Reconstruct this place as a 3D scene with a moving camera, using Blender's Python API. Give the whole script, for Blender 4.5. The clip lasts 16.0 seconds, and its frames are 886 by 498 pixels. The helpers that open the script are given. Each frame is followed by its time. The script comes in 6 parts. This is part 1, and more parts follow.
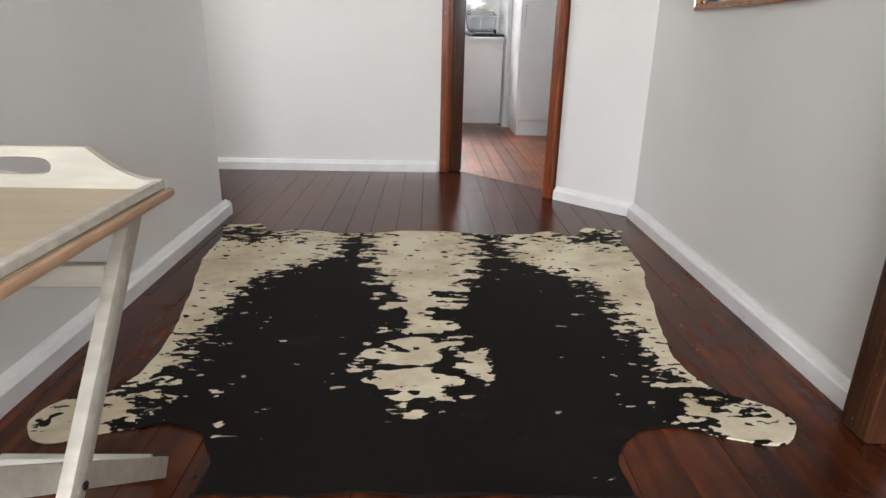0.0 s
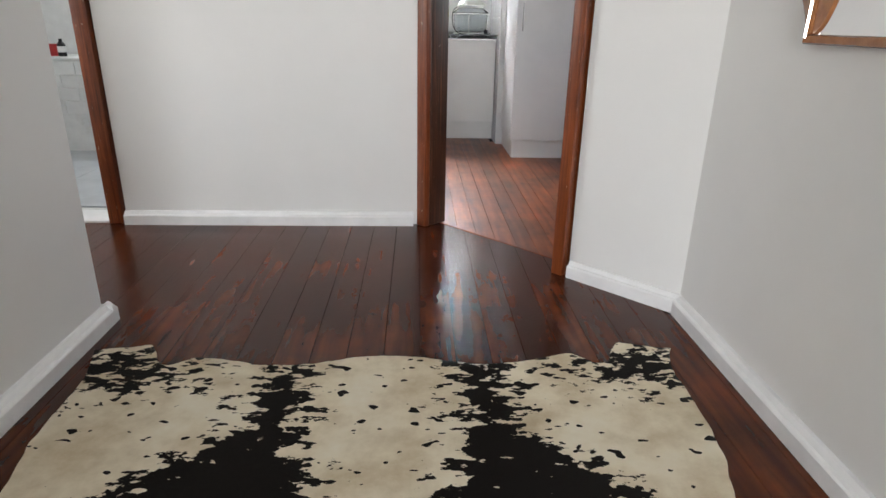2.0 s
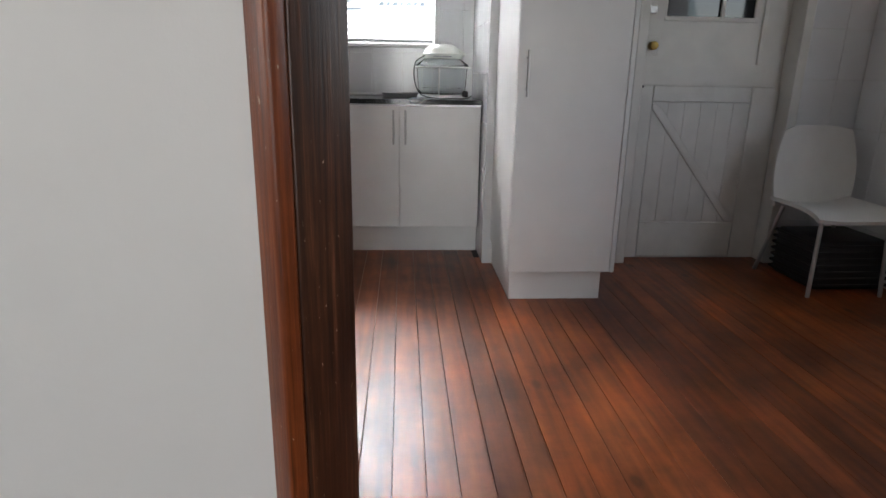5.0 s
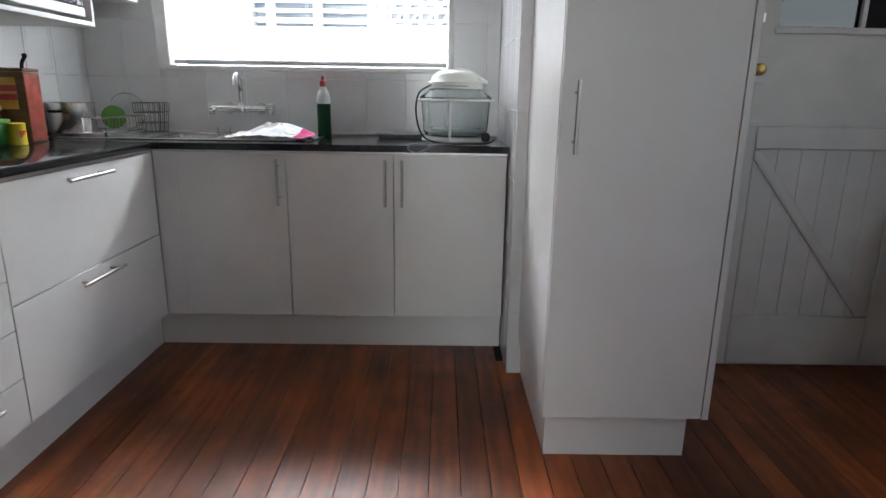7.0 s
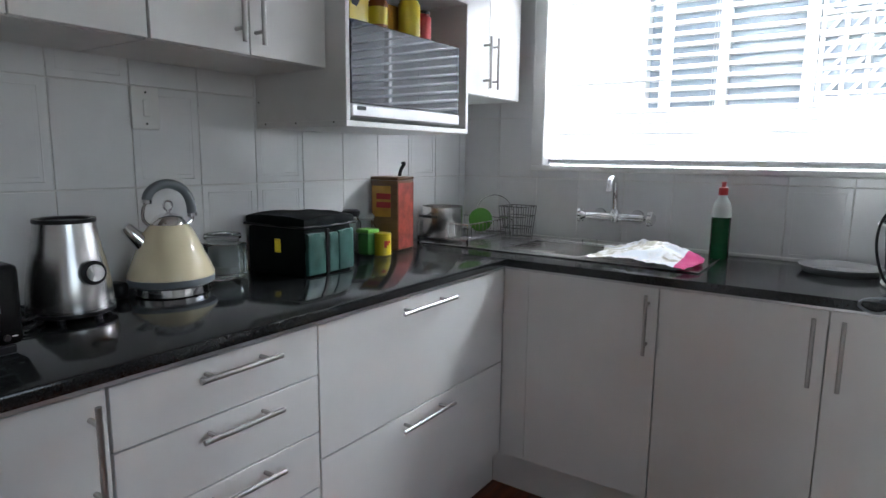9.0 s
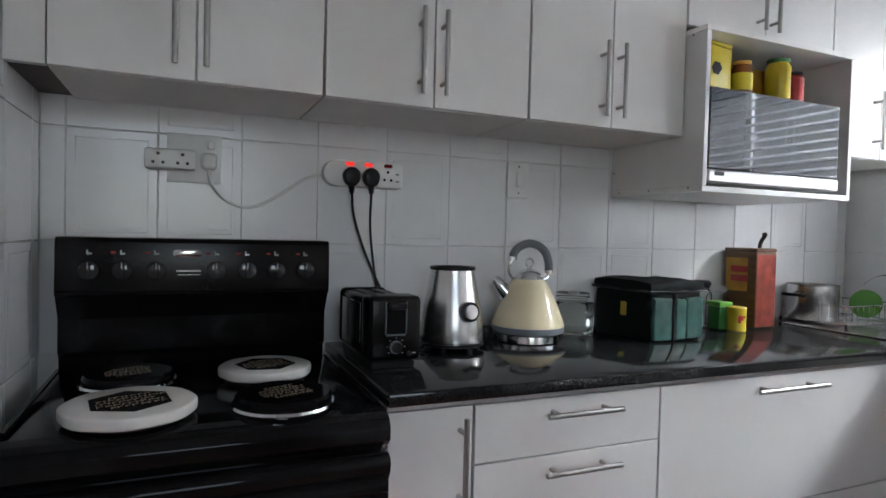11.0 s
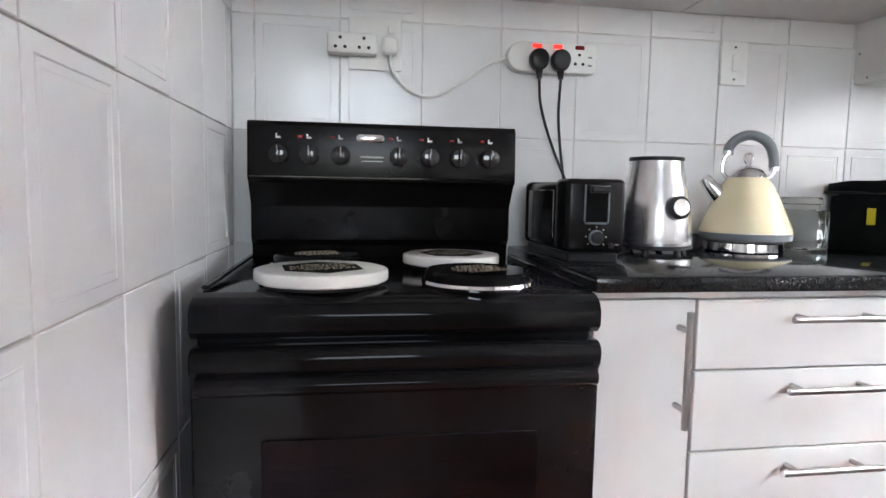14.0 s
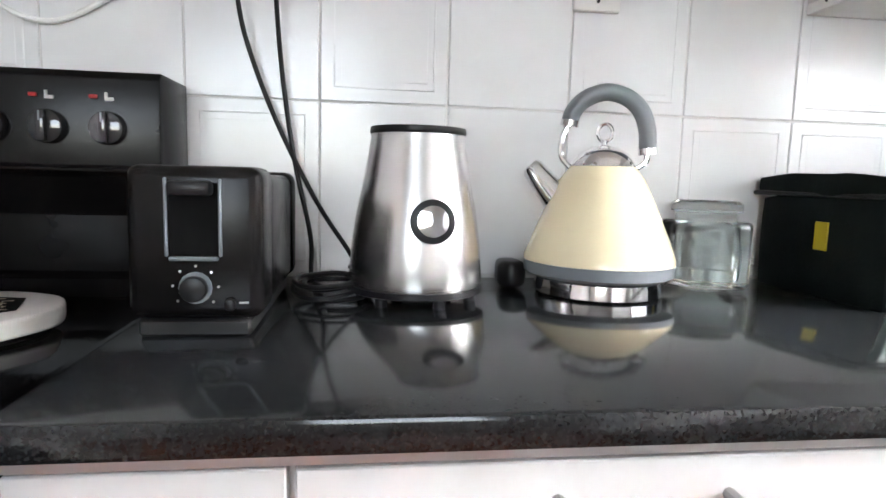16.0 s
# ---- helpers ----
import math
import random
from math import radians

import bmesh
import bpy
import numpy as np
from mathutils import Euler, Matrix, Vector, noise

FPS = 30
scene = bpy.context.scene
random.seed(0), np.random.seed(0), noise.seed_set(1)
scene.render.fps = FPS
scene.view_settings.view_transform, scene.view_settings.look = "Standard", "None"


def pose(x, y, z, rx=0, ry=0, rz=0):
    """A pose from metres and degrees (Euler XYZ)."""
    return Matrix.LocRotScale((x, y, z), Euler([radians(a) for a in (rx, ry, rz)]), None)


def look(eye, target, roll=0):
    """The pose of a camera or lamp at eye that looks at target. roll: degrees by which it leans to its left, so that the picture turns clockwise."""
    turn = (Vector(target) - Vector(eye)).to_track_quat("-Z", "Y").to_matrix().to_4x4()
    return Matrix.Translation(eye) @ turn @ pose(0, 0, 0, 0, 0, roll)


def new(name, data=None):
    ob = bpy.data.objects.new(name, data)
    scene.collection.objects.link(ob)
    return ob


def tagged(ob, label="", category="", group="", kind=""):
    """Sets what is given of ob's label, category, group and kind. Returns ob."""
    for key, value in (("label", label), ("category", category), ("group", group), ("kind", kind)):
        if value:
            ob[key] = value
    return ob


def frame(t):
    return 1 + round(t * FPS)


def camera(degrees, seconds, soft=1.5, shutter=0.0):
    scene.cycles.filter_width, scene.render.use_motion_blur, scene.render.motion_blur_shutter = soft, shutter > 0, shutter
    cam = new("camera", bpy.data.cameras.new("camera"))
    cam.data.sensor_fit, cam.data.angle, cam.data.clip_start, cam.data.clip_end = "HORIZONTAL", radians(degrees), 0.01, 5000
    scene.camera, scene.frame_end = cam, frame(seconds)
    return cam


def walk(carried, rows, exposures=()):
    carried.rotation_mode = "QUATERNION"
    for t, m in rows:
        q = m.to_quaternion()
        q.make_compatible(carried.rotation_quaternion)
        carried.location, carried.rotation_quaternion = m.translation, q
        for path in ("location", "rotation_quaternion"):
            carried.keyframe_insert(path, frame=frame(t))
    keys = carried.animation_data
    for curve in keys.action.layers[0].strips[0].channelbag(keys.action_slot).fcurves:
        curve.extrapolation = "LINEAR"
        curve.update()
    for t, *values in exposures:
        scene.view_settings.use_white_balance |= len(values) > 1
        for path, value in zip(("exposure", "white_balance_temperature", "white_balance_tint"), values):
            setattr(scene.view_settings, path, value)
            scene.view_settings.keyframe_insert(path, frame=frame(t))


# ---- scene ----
cam = camera(72.8, 16.0)
PATH = [
    (0, (0.216, 0.554, 0.868), (0.272, 2.442, 0.21), 1.3),
    (0.5, (0.304, 0.771, 0.893), (0.376, 2.645, 0.199), 0.9),
    (1, (0.333, 0.973, 0.916), (0.416, 2.843, 0.213), 1.2),
    (1.5, (0.306, 1.272, 0.997), (0.388, 3.143, 0.294), 1.2),
    (2, (0.301, 1.556, 1.035), (0.387, 3.426, 0.33), 1.1),
    (2.5, (0.355, 1.895, 1.066), (0.44, 3.763, 0.357), 1.2),
    (3, (0.367, 2.229, 1.031), (0.461, 4.097, 0.324), 1.7),
    (3.5, (0.422, 2.6, 1.063), (0.509, 4.475, 0.372), 1.0),
    (4, (0.499, 2.981, 1.051), (0.617, 4.872, 0.411), 1.3),
    (4.5, (0.544, 3.31, 1.047), (0.676, 5.217, 0.459), 1.7),
    (5, (0.546, 3.66, 1.075), (0.68, 5.577, 0.516), 1.1),
    (7.5, (0.747, 4.943, 1.149), (0.642, 6.879, 0.658), 0.7),
    (8, (0.717, 5.184, 1.17), (0.182, 7.05, 0.689), 0.7),
    (8.5, (0.603, 5.333, 1.256), (-0.231, 7.104, 0.845), 0.6),
    (9, (0.568, 5.335, 1.298), (-0.56, 6.958, 0.993), 0.6),
    (9.5, (0.574, 5.316, 1.288), (-0.851, 6.7, 1.049), 0.9),
    (10, (0.582, 5.295, 1.295), (-1.042, 6.45, 1.119), 1.1),
    (12.3, (0.656, 5.188, 1.132), (-1.26, 5.761, 1.145), 1.3),
    (12.5, (0.652, 5.173, 1.121), (-1.266, 5.738, 1.129), 1.2),
    (13, (0.659, 5.179, 1.101), (-1.277, 5.68, 1.093), 1.2),
    (13.5, (0.623, 5.211, 1.079), (-1.335, 5.61, 0.995), 1.1),
    (14, (0.458, 5.23, 1.068), (-1.509, 5.537, 0.877), 1.0),
    (14.5, (0.292, 5.32, 1.043), (-1.679, 5.554, 0.795), 1.1),
    (15, (0.134, 5.505, 1.052), (-1.844, 5.653, 0.799), 1.0),
    (15.5, (0.03, 5.691, 1.069), (-1.947, 5.835, 0.805), 1.1),
    (16, (-0.082, 5.873, 1.093), (-2.051, 6.131, 0.857), 1.6),
]
EXPOSURES = [(0, 2.25, 6500, 10), (1.0, 2.4, 6450, 10), (1.5, 2.35, 6450, 10), (2.5, 1.85, 6450, 10), (3.0, 1.75, 6450, 10), (3.5, 1.95, 6450, 10), (4.0, 2.0, 6450, 10), (5, 1.78, 6450, 10), (7.5, 1.55, 6200, 8), (8.5, 1.5, 6050, 8),
             (9.2, 1.4, 6050, 8), (10, 1.42, 6100, 8), (12.5, 2.15, 6300, 11), (13.5, 2.5, 6350, 11), (14.5, 3.3, 6450, 11), (15.0, 3.35, 6500, 11), (16, 3.35, 6500, 11)]
walk(cam, [(t, look(eye, target, roll)) for t, eye, target, roll in PATH], EXPOSURES)

# ---- world and light ----
world = bpy.data.worlds.new("sky")
scene.world = world
world.use_nodes = True
wn = world.node_tree
sky = wn.nodes.new("ShaderNodeTexSky")
sky.sky_type, sky.sun_disc = "NISHITA", False
sky.sun_elevation, sky.sun_rotation = radians(52), radians(200)
bg = wn.nodes["Background"]
bg.inputs["Strength"].default_value = 0.12
wn.links.new(sky.outputs[0], bg.inputs["Color"])
sun_data = bpy.data.lights.new("sun", "SUN")
sun_data.energy, sun_data.angle, sun_data.color = 2.0, radians(0.6), (1.0, 0.95, 0.88)
sun = new("sun", sun_data)
sun.matrix_world = look((0, 0, 30), (8, 20, 0))


def sky_lamp(name, eye, target, w, h, watts, colour):
    """Area lamp as skylight in an opening; only the kitchen window is in view."""
    d = bpy.data.lights.new(name, "AREA")
    d.shape, d.size, d.size_y, d.energy, d.color = "RECTANGLE", w, h, watts, colour
    ob = new(name, d)
    ob.matrix_world = look(eye, target)
    return ob


sky_lamp("kitchen_window_skylight", (0.05, 8.75, 2.95), (0.0, 7.3, 1.2), 1.9, 1.1, 215, (0.98, 0.98, 1.0))
sky_lamp("hall_entrance_skylight", (0.1, -2.45, 1.45), (1.1, 0.2, 0.6), 1.9, 2.1, 40, (0.97, 0.98, 1.0))
# added fill for the far wall; no passage window is known
sky_lamp("passage_fill", (-3.35, 4.1, 1.6), (-2, 4.1, 1.2), 0.9, 1.3, 8, (1.0, 0.97, 0.94))
# added to brighten the bathroom glimpse; its window is assumed, out of view
sky_lamp("bathroom_fill", (-2.1, 7.35, 1.9), (-2.0, 6, 1.0), 0.8, 0.9, 8, (0.92, 0.97, 1.0))
# fill from the right, added; no window is known on this side
sky_lamp("kitchen_side_fill", (3.45, 5.2, 1.7), (2, 5.2, 1.2), 1.4, 1.1, 3.1, (1.0, 0.98, 0.96))

# ---- materials ----


def nodes(name):
    m = bpy.data.materials.new(name)
    m.use_nodes = True
    t = m.node_tree
    return m, t, t.nodes["Principled BSDF"]


def add(t, kind, **values):
    n = t.nodes.new(kind)
    for k, v in values.items():
        n.inputs[k.replace("_", " ")].default_value = v
    return n


def ramp(t, fac, stops):
    n = t.nodes.new("ShaderNodeValToRGB")
    e = n.color_ramp.elements
    while len(e) < len(stops):
        e.new(0.5)
    for el, (p, c) in zip(e, stops):
        el.position, el.color = p, (*c, 1)
    t.links.new(fac, n.inputs[0])
    return n.outputs[0]


def mix(t, fac, a, b, how="MIX"):
    n = t.nodes.new("ShaderNodeMix")
    n.data_type, n.blend_type = "RGBA", how
    for sock, v in ((n.inputs[0], fac), (n.inputs[6], a), (n.inputs[7], b)):
        if isinstance(v, (int, float)):
            sock.default_value = v
        elif isinstance(v, tuple):
            sock.default_value = (*v, 1)
        else:
            t.links.new(v, sock)
    return n.outputs[2]


def calc(t, op, a, b=None):
    n = t.nodes.new("ShaderNodeMath")
    n.operation = op
    for sock, v in zip(n.inputs, (a, b)):
        if v is None:
            continue
        if isinstance(v, (int, float)):
            sock.default_value = v
        else:
            t.links.new(v, sock)
    return n.outputs[0]


def coords(t, scale=(1, 1, 1), per_object=False):
    geo = t.nodes.new("ShaderNodeNewGeometry")
    mp = t.nodes.new("ShaderNodeMapping")
    mp.inputs["Scale"].default_value = scale
    t.links.new(geo.outputs["Position"], mp.inputs["Vector"])
    if per_object:
        info = t.nodes.new("ShaderNodeObjectInfo")
        comb = t.nodes.new("ShaderNodeCombineXYZ")
        for k, f in enumerate((17.0, 31.0, 23.0)):
            t.links.new(calc(t, "MULTIPLY", info.outputs["Random"], f), comb.inputs[k])
        t.links.new(comb.outputs[0], mp.inputs["Location"])
        return mp.outputs[0], info.outputs["Random"]
    return mp.outputs[0]


def noise_tex(t, vec, scale, detail=4, rough=0.55):
    n = add(t, "ShaderNodeTexNoise", Scale=scale, Detail=detail, Roughness=rough)
    t.links.new(vec, n.inputs["Vector"])
    return n.outputs["Fac"]


def bump(t, b, height, strength, dist=0.002):
    n = add(t, "ShaderNodeBump", Strength=strength, Distance=dist)
    t.links.new(height, n.inputs["Height"])
    t.links.new(n.outputs[0], b.inputs["Normal"])


def surface(name, colour, rough=0.5, metal=0.0, vary=0.12, scale=6.0, grain=120.0, relief=0.1, dirt=None, coat=0.0, stretch=(1, 1, 1), rvary=0.15):
    m, t, b = nodes(name)
    v = coords(t, stretch)
    big = noise_tex(t, v, scale, 5)
    fine = noise_tex(t, v, grain, 3)
    dark = tuple(c * (1 - vary) for c in colour)
    light = tuple(min(1, c * (1 + vary * 0.6)) for c in colour)
    col = ramp(t, big, [(0.3, dark), (0.7, light)])
    if dirt:
        d = ramp(t, noise_tex(t, v, scale * 0.6, 8, 0.7), [(0.6, (0, 0, 0)), (0.82, (1, 1, 1))])
        col = mix(t, calc(t, "MULTIPLY", d, 0.5), col, dirt)
    t.links.new(col, b.inputs["Base Color"])
    r = t.nodes.new("ShaderNodeMapRange")
    r.inputs["To Min"].default_value, r.inputs["To Max"].default_value = max(0.02, rough - rvary * rough), rough + rvary * rough
    t.links.new(fine, r.inputs["Value"])
    t.links.new(r.outputs[0], b.inputs["Roughness"])
    b.inputs["Metallic"].default_value = metal
    b.inputs["Coat Weight"].default_value = coat
    if relief:
        bump(t, b, fine, relief, 0.001)
    return m


def plaster(name, colour):
    m, t, b = nodes(name)
    v = coords(t)
    col = ramp(t, noise_tex(t, v, 1.6, 6, 0.6), [(0.3, tuple(c * 0.95 for c in colour)), (0.7, colour)])
    scuff = ramp(t, noise_tex(t, coords(t, (1, 1, 2.2)), 7, 8, 0.75), [(0.66, (0, 0, 0)), (0.8, (1, 1, 1))])
    col = mix(t, calc(t, "MULTIPLY", scuff, 0.16), col, (0.5, 0.46, 0.4))
    t.links.new(col, b.inputs["Base Color"])
    b.inputs["Roughness"].default_value = 0.48
    lumps = noise_tex(t, v, 26, 5, 0.6)
    bump(t, b, lumps, 0.28, 0.004)
    return m


def floor_wood(name, tones, rough, shine, along=(10, 1.2, 10)):
    m, t, b = nodes(name)
    v, rnd = coords(t, along, True)
    grain = noise_tex(t, v, 2.4, 5, 0.5)
    w = add(t, "ShaderNodeTexWave", Scale=0.55, Distortion=9.0, Detail=4.0)
    w.inputs["Detail Scale"].default_value = 1.6
    t.links.new(v, w.inputs["Vector"])
    col = ramp(t, grain, [(0.12, tones[0]), (0.5, tones[1]), (0.88, tones[2])])
    col = mix(t, 0.16, col, ramp(t, w.outputs["Fac"], [(0.2, tones[0]), (0.9, tones[2])]))
    tone = ramp(t, rnd, [(0.0, (0.7, 0.68, 0.7)), (0.5, (1, 1, 1)), (1.0, (1.3, 1.22, 1.1))])
    col = mix(t, 1.0, col, tone, "MULTIPLY")
    pos = coords(t)
    blot = ramp(t, noise_tex(t, pos, 2.3, 6, 0.65), [(0.33, (0.38, 0.33, 0.33)), (0.52, (1, 1, 1)), (0.72, (1.8, 1.5, 1.2))])
    col = mix(t, 0.85, col, blot, "MULTIPLY")
    kn = add(t, "ShaderNodeTexVoronoi", Scale=4.2)
    t.links.new(coords(t, (1, 0.6, 1)), kn.inputs["Vector"])
    knot = ramp(t, kn.outputs["Distance"], [(0.05, (0.3, 0.25, 0.22)), (0.1, (1, 1, 1))])
    col = mix(t, 0.8, col, knot, "MULTIPLY")
    t.links.new(col, b.inputs["Base Color"])
    rr = t.nodes.new("ShaderNodeMapRange")
    rr.inputs["To Min"].default_value, rr.inputs["To Max"].default_value = rough * 0.8, rough * 1.25
    t.links.new(noise_tex(t, pos, 5, 6, 0.7), rr.inputs["Value"])
    t.links.new(rr.outputs[0], b.inputs["Roughness"])
    b.inputs["Specular IOR Level"].default_value = shine
    bump(t, b, grain, 0.018, 0.002)
    return m


def frame_wood(name, worn):
    m, t, b = nodes(name)
    v = coords(t, (48, 48, 1.3))
    g = noise_tex(t, v, 2.4, 8, 0.65)
    col = ramp(t, g, [(0.28, worn[0]), (0.55, worn[1]), (0.8, worn[2])])
    p = coords(t)
    chip = ramp(t, noise_tex(t, coords(t, (1.6, 1.6, 0.7)), 55, 4, 0.6), [(0.685, (0, 0, 0)), (0.71, (1, 1, 1))])
    col = mix(t, chip, col, (0.55, 0.42, 0.3))
    grime = ramp(t, noise_tex(t, p, 3.0, 6, 0.7), [(0.35, (0.45, 0.4, 0.38)), (0.62, (1, 1, 1))])
    col = mix(t, 0.7, col, grime, "MULTIPLY")
    t.links.new(col, b.inputs["Base Color"])
    b.inputs["Roughness"].default_value = 0.36
    bump(t, b, g, 0.4, 0.003)
    return m


def granite():
    m, t, b = nodes("black_granite")
    p = coords(t)
    vo = add(t, "ShaderNodeTexVoronoi", Scale=420.0)
    t.links.new(p, vo.inputs["Vector"])
    speck = ramp(t, vo.outputs["Color"], [(0.0, (0.006, 0.007, 0.008)), (0.62, (0.016, 0.018, 0.019)), (0.9, (0.04, 0.043, 0.043))])
    col = mix(t, 0.4, speck, ramp(t, noise_tex(t, p, 90, 5, 0.7), [(0.3, (0.008, 0.008, 0.009)), (0.75, (0.028, 0.03, 0.031))]))
    t.links.new(col, b.inputs["Base Color"])
    b.inputs["Roughness"].default_value = 0.09
    smear = t.nodes.new("ShaderNodeMapRange")
    smear.inputs["To Min"].default_value, smear.inputs["To Max"].default_value = 0.05, 0.16
    t.links.new(noise_tex(t, p, 8, 6, 0.7), smear.inputs["Value"])
    t.links.new(smear.outputs[0], b.inputs["Roughness"])
    return m


def tile_mat(name, colour):
    m, t, b = nodes(name)
    v, rnd = coords(t, (1, 1, 1), True)
    tone = ramp(t, rnd, [(0, tuple(c * 0.95 for c in colour)), (1, colour)])
    col = mix(t, 0.25, tone, ramp(t, noise_tex(t, v, 9, 5), [(0.3, tuple(c * 0.86 for c in colour)), (0.7, colour)]))
    t.links.new(col, b.inputs["Base Color"])
    b.inputs["Roughness"].default_value = 0.16
    bump(t, b, noise_tex(t, v, 14, 3), 0.12, 0.004)
    return m


def glass_mat(name, colour=(1, 1, 1), rough=0.0, ior=1.45):
    m, t, b = nodes(name)
    b.inputs["Base Color"].default_value = (*colour, 1)
    b.inputs["Roughness"].default_value, b.inputs["IOR"].default_value, b.inputs["Transmission Weight"].default_value = rough, ior, 1.0
    return m


def glow(name, colour, strength):
    m, t, b = nodes(name)
    b.inputs["Base Color"].default_value = (*colour, 1)
    b.inputs["Emission Color"].default_value, b.inputs["Emission Strength"].default_value = (*colour, 1), strength
    return m


WALL = plaster("cream_wall_paint", (0.76, 0.753, 0.73))
CEIL = surface("ceiling_paint", (0.8, 0.8, 0.79), 0.8)
SKIRT = surface("white_gloss_paint", (0.8, 0.8, 0.79), 0.3, vary=0.08, dirt=(0.4, 0.33, 0.27), scale=9)
HALLWOOD = floor_wood("oiled_dark_boards", [(0.018, 0.0045, 0.002), (0.066, 0.015, 0.0048), (0.14, 0.037, 0.011)], 0.22, 0.28)
KITWOOD = floor_wood("worn_pine_boards", [(0.06, 0.018, 0.008), (0.2, 0.053, 0.015), (0.34, 0.1, 0.027)], 0.33, 0.3)
# near-black bed below the boards, keeps the joints dark
GAP = surface("dark_gap_bed", (0.012, 0.008, 0.006), 0.9)
ORANGE = frame_wood("varnished_orange_wood", [(0.07, 0.014, 0.004), (0.23, 0.055, 0.014), (0.36, 0.105, 0.03)])
DARKJAMB = frame_wood("worn_dark_jamb_wood", [(0.014, 0.007, 0.004), (0.075, 0.028, 0.013), (0.24, 0.095, 0.045)])
CAB = surface("white_melamine", (0.78, 0.775, 0.76), 0.32, vary=0.05, scale=3, relief=0.03, dirt=(0.6, 0.57, 0.52))
CABIN = surface("white_board_edge", (0.7, 0.69, 0.67), 0.5, vary=0.06)
ALU = surface("brushed_aluminium_strip", (0.55, 0.55, 0.55), 0.38, 0.9)
STEEL = surface("brushed_steel", (0.66, 0.65, 0.64), 0.26, 1.0, vary=0.03, stretch=(1, 1, 0.1), grain=400, relief=0.0, rvary=0.08)
BAR = surface("satin_steel_bar", (0.46, 0.45, 0.44), 0.34, 1.0, vary=0.02, relief=0.0, rvary=0.03)
CHROME = surface("chrome", (0.82, 0.82, 0.83), 0.07, 1.0, vary=0.03, relief=0.0)
GRANITE = granite()
TILE = tile_mat("white_glazed_tile", (0.78, 0.785, 0.79))
GROUT = surface("tile_grout", (0.74, 0.73, 0.71), 0.85, vary=0.12, dirt=(0.36, 0.27, 0.18), scale=5)
OLDGROUT = surface("stained_grey_grout", (0.40, 0.37, 0.33), 0.9, vary=0.25, dirt=(0.25, 0.18, 0.12), scale=7)
BLACK = surface("black_enamel", (0.006, 0.006, 0.0065), 0.08, vary=0.3, relief=0.0)
BLACKS = surface("satin_black_panel", (0.006, 0.0055, 0.0055), 0.24, vary=0.2, relief=0.02)
BLACKM = surface("black_plastic", (0.012, 0.012, 0.013), 0.34, vary=0.3)
OVENGLASS = surface("dark_oven_glass", (0.004, 0.004, 0.005), 0.04, relief=0.0)
WHITEP = surface("white_plastic", (0.78, 0.78, 0.76), 0.35, vary=0.06)
GREYP = surface("grey_plastic", (0.2, 0.22, 0.24), 0.3, vary=0.08)
GLASS = glass_mat("clear_glass", (0.97, 0.99, 0.98), ior=1.18)
for m_, s_ in ((BLACKS, 0.22), (BLACKM, 0.3), (OVENGLASS, 0.2), (BLACK, 0.17)):
    m_.node_tree.nodes["Principled BSDF"].inputs["Specular IOR Level"].default_value = s_
PANE = glass_mat("window_glass", ior=1.1)
MIRROR = surface("mirror_silver", (0.9, 0.9, 0.9), 0.02, 1.0, vary=0.01, relief=0.0)
BLIND = surface("white_blind_slat", (0.6, 0.62, 0.63), 0.45, vary=0.04)
CREAM = surface("cream_enamel", (0.86, 0.75, 0.50), 0.14, vary=0.05, relief=0.01, coat=0.6)
RED_LIT = glow("lit_red_switch", (1.0, 0.03, 0.02), 0.22)
RED_OFF = surface("dark_red_switch", (0.2, 0.012, 0.012), 0.2)
RED_DOT = surface("red_print", (0.4, 0.02, 0.02), 0.5)
INK = surface("matt_black_ink", (0.008, 0.008, 0.008), 0.9, relief=0.0)
INK.node_tree.nodes["Principled BSDF"].inputs["Specular IOR Level"].default_value = 0.05
PRINT = surface("pale_print", (0.6, 0.6, 0.58), 0.5)
DOORP = surface("old_white_door_paint", (0.68, 0.66, 0.62), 0.4, vary=0.12, dirt=(0.35, 0.28, 0.2), scale=4)
DARKPANE = surface("near_black_pane", (0.01, 0.012, 0.016), 0.05, relief=0.0)
TRAYW = surface("whitewashed_wood", (0.52, 0.49, 0.42), 0.5, vary=0.16, stretch=(2, 12, 12), scale=4, dirt=(0.42, 0.34, 0.25))
TRAYT = surface("pale_bare_wood_top", (0.47, 0.38, 0.26), 0.45, vary=0.1, stretch=(2, 14, 2), scale=3)
PINEDGE = surface("rubbed_bare_edge", (0.5, 0.32, 0.19), 0.45, vary=0.25, stretch=(6, 2, 6), scale=5)

# ---- mesh helpers ----


def bm_box(x0, x1, y0, y1, z0, z1, bevel=0.0, seg=1, bm=None):
    """A box between two corners, with rounded edges; added to bm where one is given."""
    own = bmesh.new()
    bmesh.ops.create_cube(own, size=1)
    bmesh.ops.scale(own, vec=(abs(x1 - x0), abs(y1 - y0), abs(z1 - z0)), verts=own.verts)
    bmesh.ops.translate(own, vec=((x0 + x1) / 2, (y0 + y1) / 2, (z0 + z1) / 2), verts=own.verts)
    if bevel:
        bmesh.ops.bevel(own, geom=list(own.edges), offset=bevel, segments=seg, profile=0.5, affect="EDGES")
    return join(bm, own) if bm else own


def join(a, b):
    """Adds bmesh b to bmesh a."""
    me = bpy.data.meshes.new("tmp")
    b.to_mesh(me)
    b.free()
    a.from_mesh(me)
    bpy.data.meshes.remove(me)
    return a


